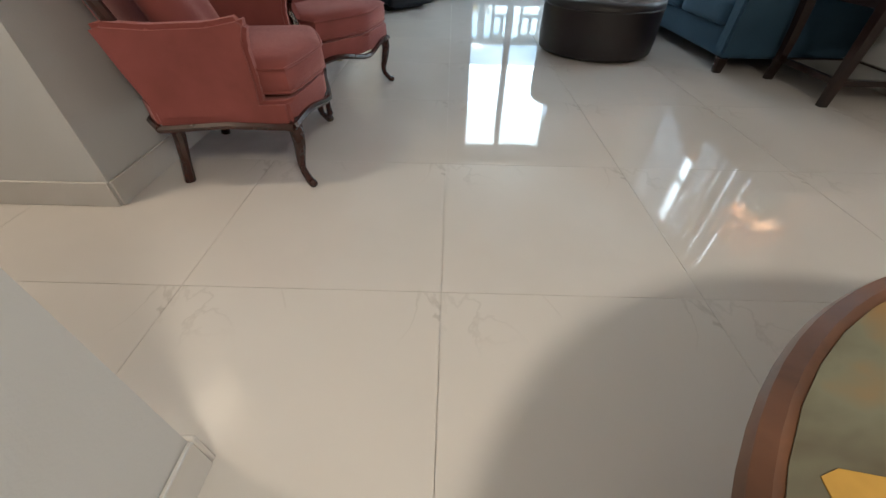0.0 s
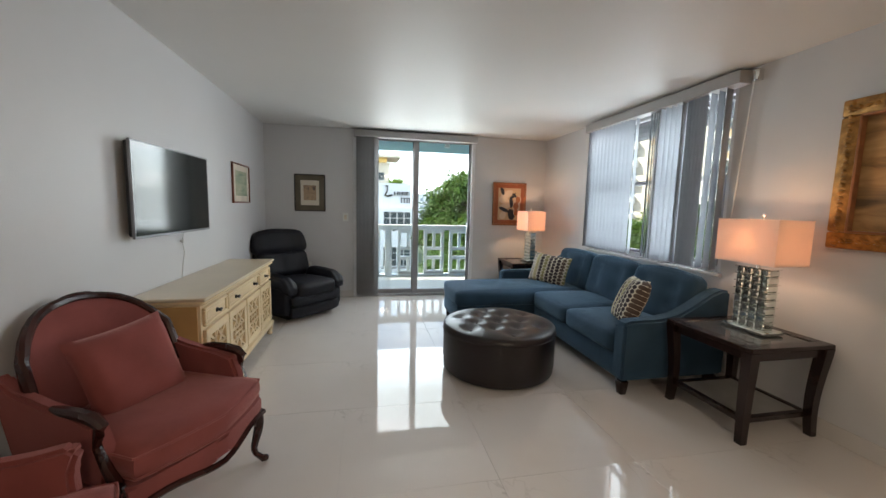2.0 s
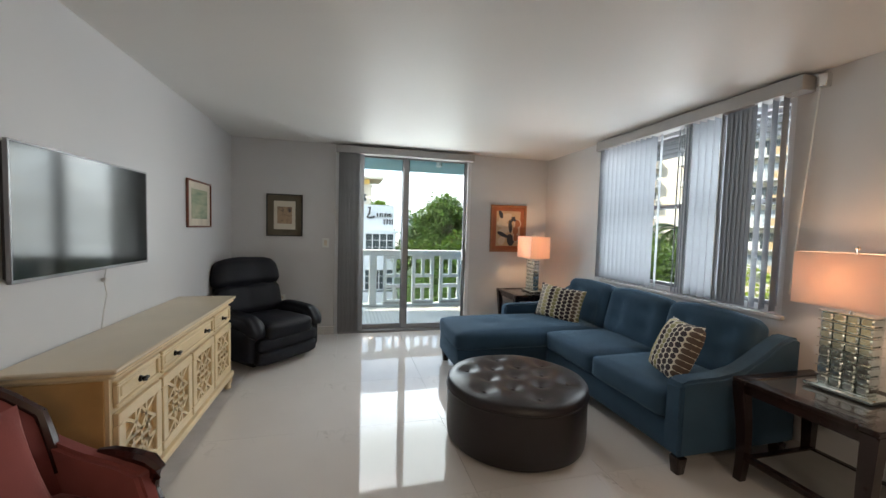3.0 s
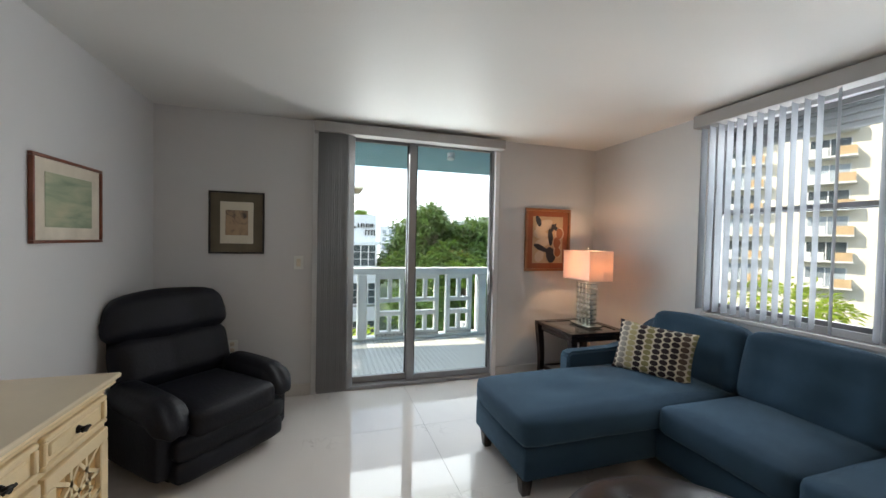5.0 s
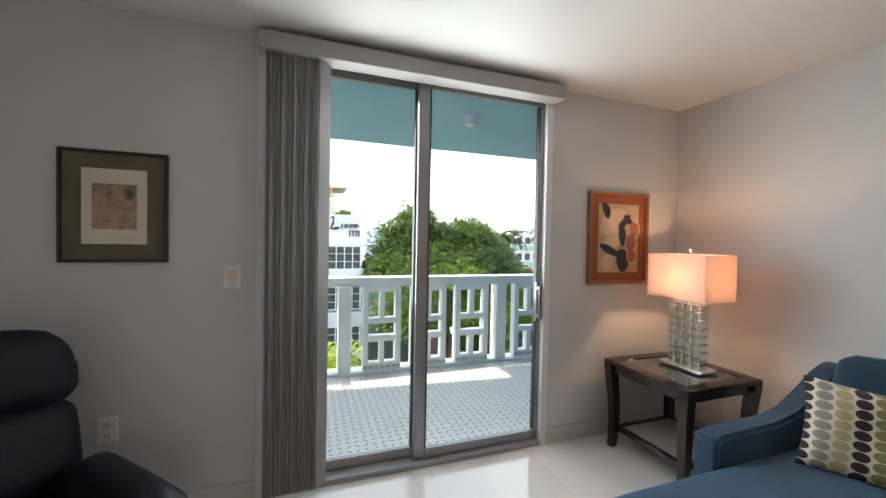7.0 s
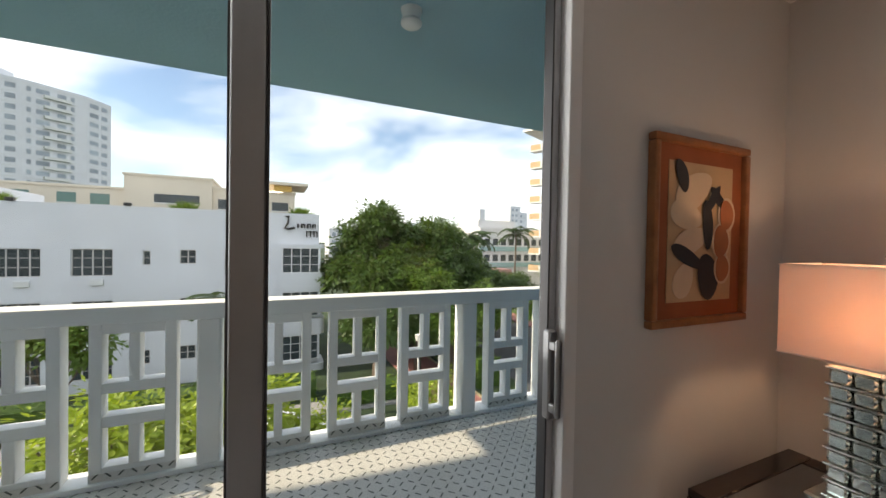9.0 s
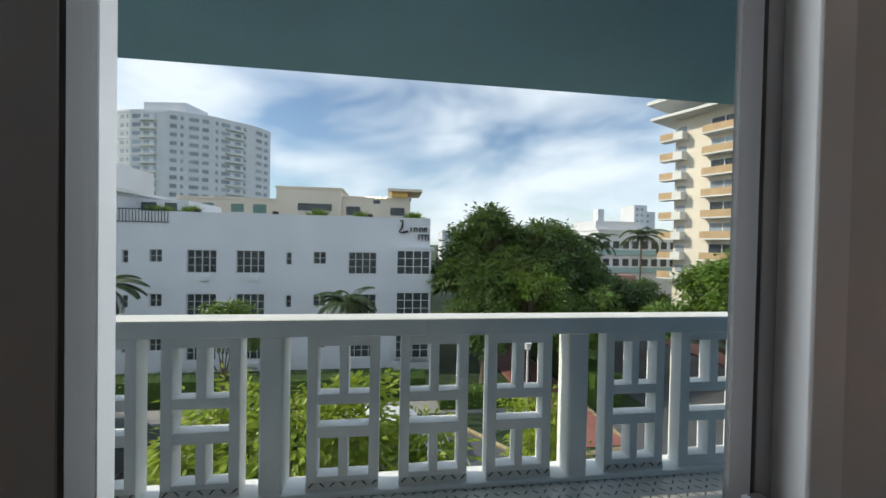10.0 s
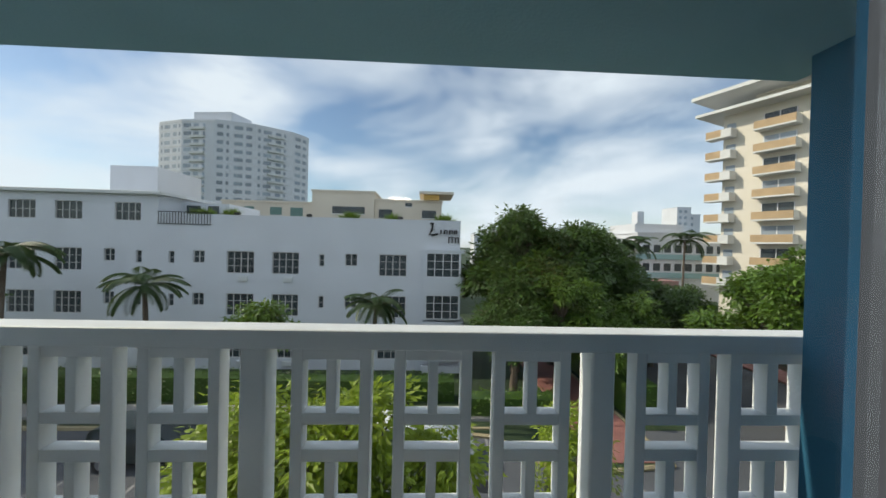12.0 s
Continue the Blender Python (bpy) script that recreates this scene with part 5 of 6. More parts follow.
bx("kerb_1", -120, 5.0, 24.9, 25.1, GZ, GZ + 0.16, KERB, "yellowed concrete kerb", "kerb")
bx("kerb_2", 12.2, 12.4, 22, 60, GZ, GZ + 0.16, KERB, "yellowed concrete kerb", "kerb")
bx("pavement_4", -120, 60, 10.5, 13.6, GZ, GZ + 0.14, PAVE, "pale concrete pavement below the balcony", "pavement")
bm = BM()
pts = [(5.0 + 2.6 * math.sin(a), 22.4 + 2.6 * math.cos(a) * 1.0) for a in [math.pi / 2 * k / 8 for k in range(9)]]
pts = [(5.0, 25.1)] + [(5.0 + 2.6 * math.sin(math.pi / 2 * k / 8), 22.5 + 2.6 * math.cos(math.pi / 2 * k / 8)) for k in range(1, 9)] + [(9.2, 22.0), (9.2, 25.1)]
tube(bm, [(x, y, GZ + 0.10) for x, y in [(1.5, 24.9), (5.0, 24.2), (6.2, 22.6), (7.0, 21.6), (9.2, 21.4), (12.3, 21.8)]], 0.11, 6)
solid("kerb_3", bm, KERB, "curved yellowed kerb at the corner planting", "kerb", kind="structure")
bm = BM()
slab_from(bm, [(1.6, 25), (5.0, 24.2), (6.2, 22.6), (7.0, 21.6), (9.2, 21.4), (12.3, 21.8), (12.3, 25)], GZ + 0.01, GZ + 0.09)
solid("planting_bed", bm, GRASS, "green planting bed at the street corner", "planting", kind="structure", smooth=False)
for k in range(9):
    bx("parking_line", -12.0 + 2.75 * k, -11.88 + 2.75 * k, 19.6, 24.2, GZ + 0.02, GZ + 0.024, PAVE, "faded white parking line", "road marking")
for k, (x, y) in enumerate(((3.9, 20.6), (6.6, 20.4), (-4.5, 18.5))):
    bm = BM()
    cyl(bm, 0.38, 0.38, GZ + 0.02, GZ + 0.03, 20, x=x, y=y)
    solid("manhole_cover", bm, IRONSHADE, "round dark iron manhole cover in the asphalt", "manhole cover")


def window_unit(parent, x0, x1, z0, z1, y, cols, rows, glass=None, fr=None, depth=0.18):
    """A window set back into a wall whose face is at y, seen from -y."""
    glass, fr = glass or DKGLASS, fr or WFRAME
    bm = BM()
    t = 0.05
    box(bm, x0, x1, y - 0.02, y + 0.05, z1 - t, z1)
    box(bm, x0, x1, y - 0.05, y + 0.05, z0, z0 + t)
    box(bm, x0, x0 + t, y - 0.02, y + 0.05, z0 + t, z1 - t)
    box(bm, x1 - t, x1, y - 0.02, y + 0.05, z0 + t, z1 - t)
    for k in range(1, cols):
        xx = x0 + (x1 - x0) * k / cols
        box(bm, xx - 0.03, xx + 0.03, y, y + 0.05, z0 + t, z1 - t)
    for k in range(1, rows):
        zz = z0 + (z1 - z0) * k / rows
        box(bm, x0 + t, x1 - t, y + 0.01, y + 0.04, zz - 0.018, zz + 0.018)
    w = part("window", bm, fr, parent, smooth=False)
    bm = BM()
    box(bm, x0 + t, x1 - t, y + 0.045, y + 0.055, z0 + t, z1 - t)
    part("pane", bm, glass, w, smooth=False)
    return w


def rect_wall(bm, x0, x1, z0, z1, y0, y1, holes):
    """A wall in the x-z plane with rectangular openings cut through, made of boxes between the openings' edges."""
    holes = [h for h in holes if h[0] >= x0 and h[1] <= x1 and h[2] >= z0 - 0.01 and h[3] <= z1 + 0.01]
    xs = sorted({x0, x1} | {h[0] for h in holes} | {h[1] for h in holes})
    zs = sorted({z0, z1} | {h[2] for h in holes} | {h[3] for h in holes})
    for a, b in zip(xs, xs[1:]):
        run = None
        for c, d in zip(zs, zs[1:]):
            mx, mz = (a + b) / 2, (c + d) / 2
            if any(h[0] < mx < h[1] and h[2] < mz < h[3] for h in holes):
                if run:
                    box(bm, a, b, y0, y1, *run)
                run = None
            else:
                run = (run[0], d) if run else (c, d)
        if run:
            box(bm, a, b, y0, y1, *run)
    bmesh.ops.remove_doubles(bm, verts=bm.verts[:], dist=1e-5)


# the white hotel across the street
HY = 34.0
hotel = thing("hotel_building", "white three-storey stucco hotel with gridded windows across the street", "building", loc=(0, 0, 0))
BIG, SMALL, SLIT = (0.70, -0.90), (0.70, -0.20), (0.62, -0.28)
cols_ = [(-27.8, -25.95, BIG, 4, 3), (-24.65, -22.8, BIG, 4, 3), (-21.3, -20.55, SMALL, 2, 2), (-19.1, -18.7, SLIT, 1, 2), (-16.85, -16.45, SLIT, 1, 2), (-15.15, -14.35, SMALL, 2, 2), (-12.8, -10.87, BIG, 4, 3), (-9.6, -7.69, BIG, 4, 3), (-6.27, -5.87, SLIT, 1, 2), (-4.39, -3.5, SMALL, 2, 2), (-1.93, 0.09, BIG, 4, 3)]
holes = []
for dz in (0, -3.05, -6.1):
    for a, b, (zt, zb), c, r in cols_:
        holes.append((a, b, zb + dz, zt + dz))
ph = [(-27.8, -25.95, 2.7, 4.0), (-24.65, -22.8, 2.7, 4.0), (-20.6, -18.8, 2.7, 4.0)]
bm = BM()
rect_wall(bm, -28.5, -17.6, GZ, 4.55, HY, HY + 0.25, holes + ph)
rect_wall(bm, -17.6, 4.0, GZ, 3.30, HY, HY + 0.25, holes)
part("wall", bm, STUCCO, hotel, "white stucco street front", smooth=False)
bm = BM()
box(bm, -28.5, -28.3, HY + 0.25, 52, GZ, 3.3)
box(bm, 3.8, 4.0, HY + 0.25, 52, GZ, 3.3)
box(bm, -28.3, 3.8, HY + 0.3, 52, GZ, GZ + 0.1)
part("wall", bm, STUCCO, hotel, smooth=False)
bm = BM()
box(bm, -28.3, 3.8, HY + 0.25, 52, 2.5, 2.7)
part("roof", bm, SLABW, hotel, smooth=False)
bm = BM()
box(bm, -28.3, -28.1, HY + 0.26, 44, 2.7, 4.55)
box(bm, -17.8, -17.6, HY + 0.26, 44, 2.7, 4.55)
part("wall", bm, STUCCO, hotel, "penthouse wall", smooth=False)
bm = BM()
box(bm, -28.9, -17.2, HY - 0.4, 46, 4.55, 4.80, 0.03)
part("roof", bm, SLABW, hotel, "flat overhanging roof", smooth=False)
for dz in (0, -3.05, -6.1):
    for a, b, (zt, zb), c, r in cols_:
        window_unit(hotel, a, b, zb + dz, zt + dz, HY + 0.1, c, r)
        if c == 4 and int(a * 3) % 2 == 0:
            bm = BM()
            box(bm, (a + b) / 2 - 0.1, (a + b) / 2 + 0.55, HY - 0.12, HY, zb + dz - 0.55, zb + dz - 0.2, 0.02)
            part("air_conditioner", bm, SLABW, hotel, smooth=False)
for a, b, z0, z1 in ph:
    window_unit(hotel, a, b, z0, z1, HY + 0.08, 4, 2)
# added black sheets give the unlit rooms' shade by colour
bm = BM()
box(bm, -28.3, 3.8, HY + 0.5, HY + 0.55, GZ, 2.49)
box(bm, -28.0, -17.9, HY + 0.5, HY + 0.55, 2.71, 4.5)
part("room_shade_sheet", bm, IRONSHADE, hotel, "black sheet standing for room shade behind the windows", smooth=False)
# corner bay with curved front
bay = BM()
for z0, z1 in ((GZ, -7.3), (-5.2, -4.1), (-2.15, -0.85), (0.9, 1.15)):
    pts = [(1.35, HY + 0.05), (1.35, HY - 0.55)] + [(1.35 + 2.6 + 0.45 * math.sin(t), HY - 0.55 + 0.45 * (1 - math.cos(t))) for t in [math.pi / 2 * k / 5 for k in range(6)]] + [(4.4, HY + 1.6), (4.0, HY + 1.6), (4.0, HY + 0.05)]
    slab_from(bay, pts, z0, z1)
part("bay", bay, STUCCO, hotel, "curved corner bay", smooth=30)
for zt in (0.9, -2.15, -5.2):
    zb = zt - 1.75
    window_unit(hotel, 1.55, 3.95, zb, zt, HY - 0.5, 4, 3, fr=WHITEPVC)
    bm = BM()
    box(bm, 1.36, 1.56, HY - 0.53, HY, zb, zt)
    box(bm, 3.95, 4.05, HY - 0.5, HY - 0.38, zb, zt)
    part("bay_post", bm, STUCCO, hotel, smooth=False)
# penthouse terrace railing and roof plants
bm = BM()
for k in range(19):
    box(bm, -17.6 + k * 0.2, -17.57 + k * 0.2, HY - 0.05, HY - 0.02, 2.55, 3.4)
box(bm, -17.62, -13.9, HY - 0.06, HY - 0.01, 3.38, 3.43)
box(bm, -17.62, -13.9, HY - 0.06, HY - 0.01, 2.52, 2.57)
part("terrace_railing", bm, IRONSHADE, hotel, "black iron terrace railing", smooth=False)
for x0, x1 in ((-17.2, -16.2), (-15.6, -14.8)):
    bm = BM()
    box(bm, x0, x1, HY + 2.5, HY + 2.6, 2.7, 4.1)
    part("terrace_door", bm, DKGLASS, hotel, smooth=False)
bm = BM()
box(bm, -17.6, -14.0, HY + 2.6, HY + 8, 2.7, 4.3)
part("wall", bm, STUCCO, hotel, smooth=False)
# roof sign, dark strokes
sign = BM()
tube(sign, [(1.75, HY - 0.08, 3.05), (1.95, HY - 0.08, 3.1), (1.9, HY - 0.08, 2.6), (1.7, HY - 0.08, 2.25), (1.95, HY - 0.08, 2.2), (2.35, HY - 0.08, 2.3)], 0.085, 6)
for k, (x, w, z) in enumerate(((2.5, 0.08, 2.6), (2.75, 0.28, 2.6), (3.15, 0.28, 2.6), (3.5, 0.25, 2.6))):
    box(sign, x, x + 0.11, HY - 0.12, HY - 0.04, 2.3, z)
    if w > 0.1:
        box(sign, x + w - 0.07, x + w, HY - 0.12, HY - 0.04, 2.3, z)
        box(sign, x + 0.071, x + w - 0.071, HY - 0.12, HY - 0.04, z - 0.08, z)
for x in (3.1, 3.35, 3.6, 3.8):
    box(sign, x, x + 0.08, HY - 0.12, HY - 0.04, 1.65, 2.1)
box(sign, 3.18, 3.8, HY - 0.10, HY - 0.05, 2.02, 2.08)
part("sign_strokes", sign, IRONSHADE, hotel, "dark cursive rooftop sign", smooth=False)
bm = BM()
for x in (-7.2, -0.6, -12.3):
    box(bm, x, x + 0.35, HY - 0.1, HY + 0.2, 3.302, 3.5, 0.03)
part("floodlights", bm, IRONSHADE, hotel, "small dark roof floodlights", smooth=False)


def roof_plant(x, y, z, seed):
    """A spiky rosette in a low pot, on a roof terrace."""
    t = thing("roof_plant", "spiky green potted plant on the hotel roof terrace", "potted plant", "plants on the hotel roof", (x, y, z))
    bm = BM()
    cyl(bm, 0.22, 0.28, 0.0, 0.40, 12)
    part("pot", bm, SLABW, t)
    rnd = random.Random(seed)
    verts, faces = [], []
    for k in range(150):
        a, e = rnd.uniform(0, 6.28), rnd.uniform(0.1, 1.4)
        q = Vector((math.cos(a) * math.cos(e), math.sin(a) * math.cos(e), math.sin(e)))
        leaf_quad(verts, faces, Vector((rnd.uniform(-0.3, 0.3), 0, 0.4)), q, Vector((0, 0, 1)), rnd.uniform(0.6, 1.1), 0.05)
    me = bpy.data.meshes.new("foliage")
    me.from_pydata([tuple(v) for v in verts], [], faces)
    me.materials.append(LEAF_M.m)
    f = new("foliage", me)
    f.parent = t
    tagged(f, kind="stuff")


def block(name, label, x0, x1, y0, y1, z1, mat, wins=(), roof=True, glass=None):
    b = thing(name, label, "building")
    bm = BM()
    box(bm, x0, x1, y0, y1, GZ, z1)
    part("wall", bm, mat, b, smooth=False)
    if roof:
        bm = BM()
        box(bm, x0 - 0.15, x1 + 0.15, y0 - 0.15, y1, z1, z1 + 0.25)
        part("roof", bm, mat, b, smooth=False)
    for w in wins:
        bm = BM()
        box(bm, w[0], w[1], y0 - 0.04, y0, w[2], w[3])
        part("window", bm, glass or DKGLASS, b, smooth=False)
        bm = BM()
        box(bm, w[0] - 0.06, w[1] + 0.06, y0 - 0.08, y0 - 0.001, w[2] - 0.12, w[2])
        part("window_sill", bm, SLABW, b, smooth=False)
    return b


G = Mat("green_tinted_glass", (0.10, 0.20, 0.18), 0.2, var=0.2)
block("apartment_house", "cream penthouse block with low wings behind the hotel", -27, -14.3, 60, 75, 6.9, CREAMST, [(-24, -22.6, 5.0, 6.3), (-20.4, -18.8, 5.2, 6.3), (-17.6, -15.9, 5.1, 6.3)], glass=G)
cb = block("apartment_house", "cream stucco building with ochre stair tower behind the hotel", -14.5, -5.9, 59.5, 75, 8.6, CREAMST, [(-11.7, -7.2, 5.6, 6.6)])
cb2 = block("apartment_house", "cream roof wing with overhanging corner roof", -5.9, 3.6, 60, 75, 7.6, CREAMST, [(-5.3, -3.4, 5.2, 6.4), (0.8, 2.8, 5.3, 6.4), (-1.6, -0.6, 6.9, 7.4)])
bm = BM()
box(bm, 1.0, 3.2, 59.4, 63, 7.85, 8.6)
part("wall", bm, YELLOWST, cb2, smooth=False)
bm = BM()
box(bm, 0.4, 5.2, 58.6, 66, 8.6, 8.95)
part("roof", bm, CREAMST, cb2, "overhanging corner roof", smooth=False)
block("roof_plant_room", "plain white roof plant block", -42, -35.7, 60, 70, 11.4, STUCCO, roof=False)
block("white_building", "low white building with a tiled edge beyond the trees", -60, -29.5, 42, 60, 4.2, STUCCO, [(-33.2, -32.2, -4.0, 1.0)])


# curved white tower
def tower():
    t = thing("apartment_tower", "tall white curved apartment tower with rows of windows", "building")
    P = [(-113, 172), (-110, 168), (-98, 163), (-84, 161), (-70, 166), (-58, 176), (-54, 184)]
    H, n = 50.0, 13
    bm = BM()
    slab_from(bm, P + [(-60, 196), (-105, 192)], GZ, H)
    bmesh.ops.recalc_face_normals(bm, faces=bm.faces[:])
    part("wall", bm, STUCCO, t, smooth=False)
    bm = BM()
    slab_from(bm, [(-95, 166), (-79, 164), (-76, 175), (-95, 178)], H, H + 4)
    bmesh.ops.recalc_face_normals(bm, faces=bm.faces[:])
    part("penthouse", bm, STUCCO, t, smooth=False)
    for f in range(n):
        z = H - 3.3 - f * 3.25
        bm, bs = BM(), BM()
        for i, (a, b) in enumerate(zip(P, P[1:])):
            a, b = Vector((*a, 0)), Vector((*b, 0))
            d = b - a
            L = d.length
            ang = math.degrees(math.atan2(d.y, d.x))
            m = pose(a.x, a.y, 0, 0, 0, ang)
            k = 0.9
            j = 0
            while k < L - 1.6:
                w = (2.2, 1.0, 3.2)[(i + j) % 3]
                if k + w > L - 0.4:
                    break
                box(bm, k, k + w, -0.06, 0.3, z, z + 1.5, m=m)
                k += w + (1.1, 1.8)[j % 2]
                j += 1
            if i in (2, 4):
                box(bs, L * 0.3, L * 0.72, -1.2, 0.0, z - 1.0, z - 0.1, m=m)
            box(bs, 0, L, -0.12, 0.0, z + 2.2, z + 2.35, m=m)
        part("window_row", bm, TWGLASS, t, smooth=False)
        part("balcony_band", bs, SLABW, t, smooth=False)


tower()


# ivory balcony tower at right
def balcony_tower():
    t = thing("apartment_tower", "ivory apartment tower with tan-panelled balconies and overhanging roof slabs", "building", loc=(45.0, 60.0, 0), rz=-66)
    L, D = 42.0, 16.0
    bm = BM()
    box(bm, 0.0, L, 0, D, GZ, 21.5)
    part("wall", bm, IVORY, t, smooth=False)
    bm = BM()
    box(bm, 3, L, 2, D, 21.8, 24.0)
    part("penthouse", bm, IVORY, t, smooth=False)
    for z0, z1, o in ((21.5, 21.9, 2.6), (24.0, 24.5, 3.0)):
        bm = BM()
        box(bm, -o, L + 1, -o, D, z0, z1)
        part("roof", bm, SLABW, t, "overhanging white roof slab", smooth=False)
    for f in range(9):
        z = 18.2 - f * 3.05
        if z < GZ + 2:
            break
        for k, x in enumerate((-1.6, 4.4, 12.0, 20.0, 28.0, 35.5)):
            w = 4.6 if k else 3.4
            b = BM()
            box(b, x, x + w, -1.7, 0.0, z - 0.2, z)
            bal = part("balcony", b, SLABW, t, smooth=False)
            b = BM()
            xm = x + (0.05 if k < 2 else w * 0.62)
            xe = x + (w * 0.6 if k == 0 else w - 0.05)
            box(b, xm, xe, -1.68, -1.6, z, z + 1.0)
            if k < 2:
                box(b, x + 0.05, x + 0.13, -1.6, -0.02, z, z + 1.0)
            part("balcony_panel", b, TANP, bal, "tan slatted panel", smooth=False)
            if k == 0:
                b = BM()
                box(b, xe, x + w - 0.05, -1.68, -1.6, z, z + 1.0)
                part("balcony_panel", b, SLABW, bal, "white solid panel", smooth=False)
            if k >= 2:
                b = BM()
                box(b, x + 0.05, xm - 0.6, -1.68, -1.6, z, z + 1.0)
                box(b, x + 0.05, x + 0.13, -1.6, -0.02, z, z + 1.0)
                part("balcony_panel", b, SLABW, bal, "white solid panel", smooth=False)
            b = BM()
            box(b, x + w - 0.13, x + w - 0.05, -1.6, -0.02, z, z + 1.0)
            part("side_panel", b, SLABW, bal, smooth=False)
            b = BM()
            if k:
                box(b, x + 0.5, x + w - 0.5, -0.05, 0.0, z + 0.05, z + 2.2)
                wn2 = part("window", b, TWGLASS if f % 2 else DKGLASS, t, smooth=False)
                b = BM()
                for q in (0.5, 0.5 + (w - 1.0) / 2 - 0.05, w - 0.6):
                    box(b, x + q, x + q + 0.1, -0.1, -0.051, z + 0.05, z + 2.2)
                part("frame", b, WHITEPVC, wn2, smooth=False)
            else:
                box(b, 0.4, 1.6, -0.05, 0.0, z + 0.2, z + 2.0)
                part("window", b, TWGLASS, t, smooth=False)


balcony_tower()
mid = block("midrise_hotel", "white three-storey teal-banded building beyond the side street", 38.2, 54.5, 70, 86, 4.4, STUCCO, [(39.2 + 1.9 * k, 40.4 + 1.9 * k, z, z + 1.3) for k in range(8) for z in (1.2, -2.0)])
bm = BM()
box(bm, 38.2, 47.0, 71, 80, 4.65, 6.2)
part("roof_house", bm, STUCCO, mid, smooth=False)
bm = BM()
for z in (0.0, -3.2):
    box(bm, 37.9, 54.8, 69.6, 70, z, z + 0.9)
part("teal_band", bm, TEALST, mid, "pale teal spandrel bands", smooth=False)
bm = BM()
box(bm, 35.0, 43.0, 66, 69.5, -4.6, -3.4)
part("canopy", bm, PINKST, mid, "pink entrance canopy", smooth=False)
block("slim_tower", "slim white stair tower far off", 84, 86.6, 150, 154, 16.8, STUCCO, roof=False)
for x0, x1, z, y in ((86.8, 98, 8, 150), (98, 112, 12.5, 170), (124, 131, 23, 185), (132, 138, 20, 188), (60, 80, 5, 140), (40, 52, 7.5, 120), (20, 38, 6.0, 150), (112, 126, 9, 160)):
    block("far_building", "pale building far down the street", x0, x1, y, y + 12, z, STUCCO, [(x0 + 1 + 2.6 * k, x0 + 2.4 + 2.6 * k, z - 2.6 - 3 * j, z - 1.2 - 3 * j) for k in range(int((x1 - x0 - 1) / 2.6)) for j in range(3)], glass=TWGLASS)


# ---- plants ----
def leaf_quad(verts, faces, p, d, up, ln, w):
    s = d.cross(up)
    if s.length < 1e-3:
        s = Vector((1, 0, 0))
    s.normalize()
    i = len(verts)
    drop = Vector((0, 0, -ln * 0.15))
    verts += [p, p + d * ln * 0.45 + s * w, p + d * ln + drop, p + d * ln * 0.45 - s * w]
    faces.append((i, i + 1, i + 2, i + 3))


def crown_mesh(name, clumps, n, ln, w, mat, seed):
    """A crown of sprigs: each sprig is a fan of leaves round one twig end, set on an uneven shell of its clump."""
    rnd = random.Random(seed)
    verts, faces = [], []
    tot = sum(c[3] ** 2 for c in clumps)
    for cx_, cy_, cz_, r in clumps:
        c = Vector((cx_, cy_, cz_))
        for _ in range(max(6, int(n * r * r / tot / 11))):
            while True:
                d = Vector((rnd.gauss(0, 1), rnd.gauss(0, 1), rnd.gauss(0, 1)))
                if d.length > 0.1:
                    break
            d.normalize()
            k = noise.noise(d * 2.3 + c) * 0.6
            rad = r * (1 + k) * (0.55 + 0.62 * rnd.random() ** 0.7)
            tip = c + Vector((d.x, d.y, d.z * 0.85)) * rad
            size = ln * rnd.uniform(0.8, 1.35)
            face = (d * 0.6 + Vector((rnd.uniform(-0.8, 0.8), rnd.uniform(-0.8, 0.8), 1))).normalized()
            for _ in range(11):
                o = Vector((rnd.gauss(0, 1), rnd.gauss(0, 1), rnd.gauss(0, 0.6)))
                p = tip + o * size * 0.62
                q = (d * 0.5 + o * 0.6 + Vector((0, 0, -0.25))).normalized()
                up = (face + Vector((rnd.uniform(-0.3, 0.3), rnd.uniform(-0.3, 0.3), 0))).normalized()
                leaf_quad(verts, faces, p, q, up, size * rnd.uniform(0.7, 1.2), w * rnd.uniform(0.7, 1.2))
    me = bpy.data.meshes.new(name)
    me.from_pydata([tuple(v) for v in verts], [], faces)
    me.materials.append(mat.m)
    return me


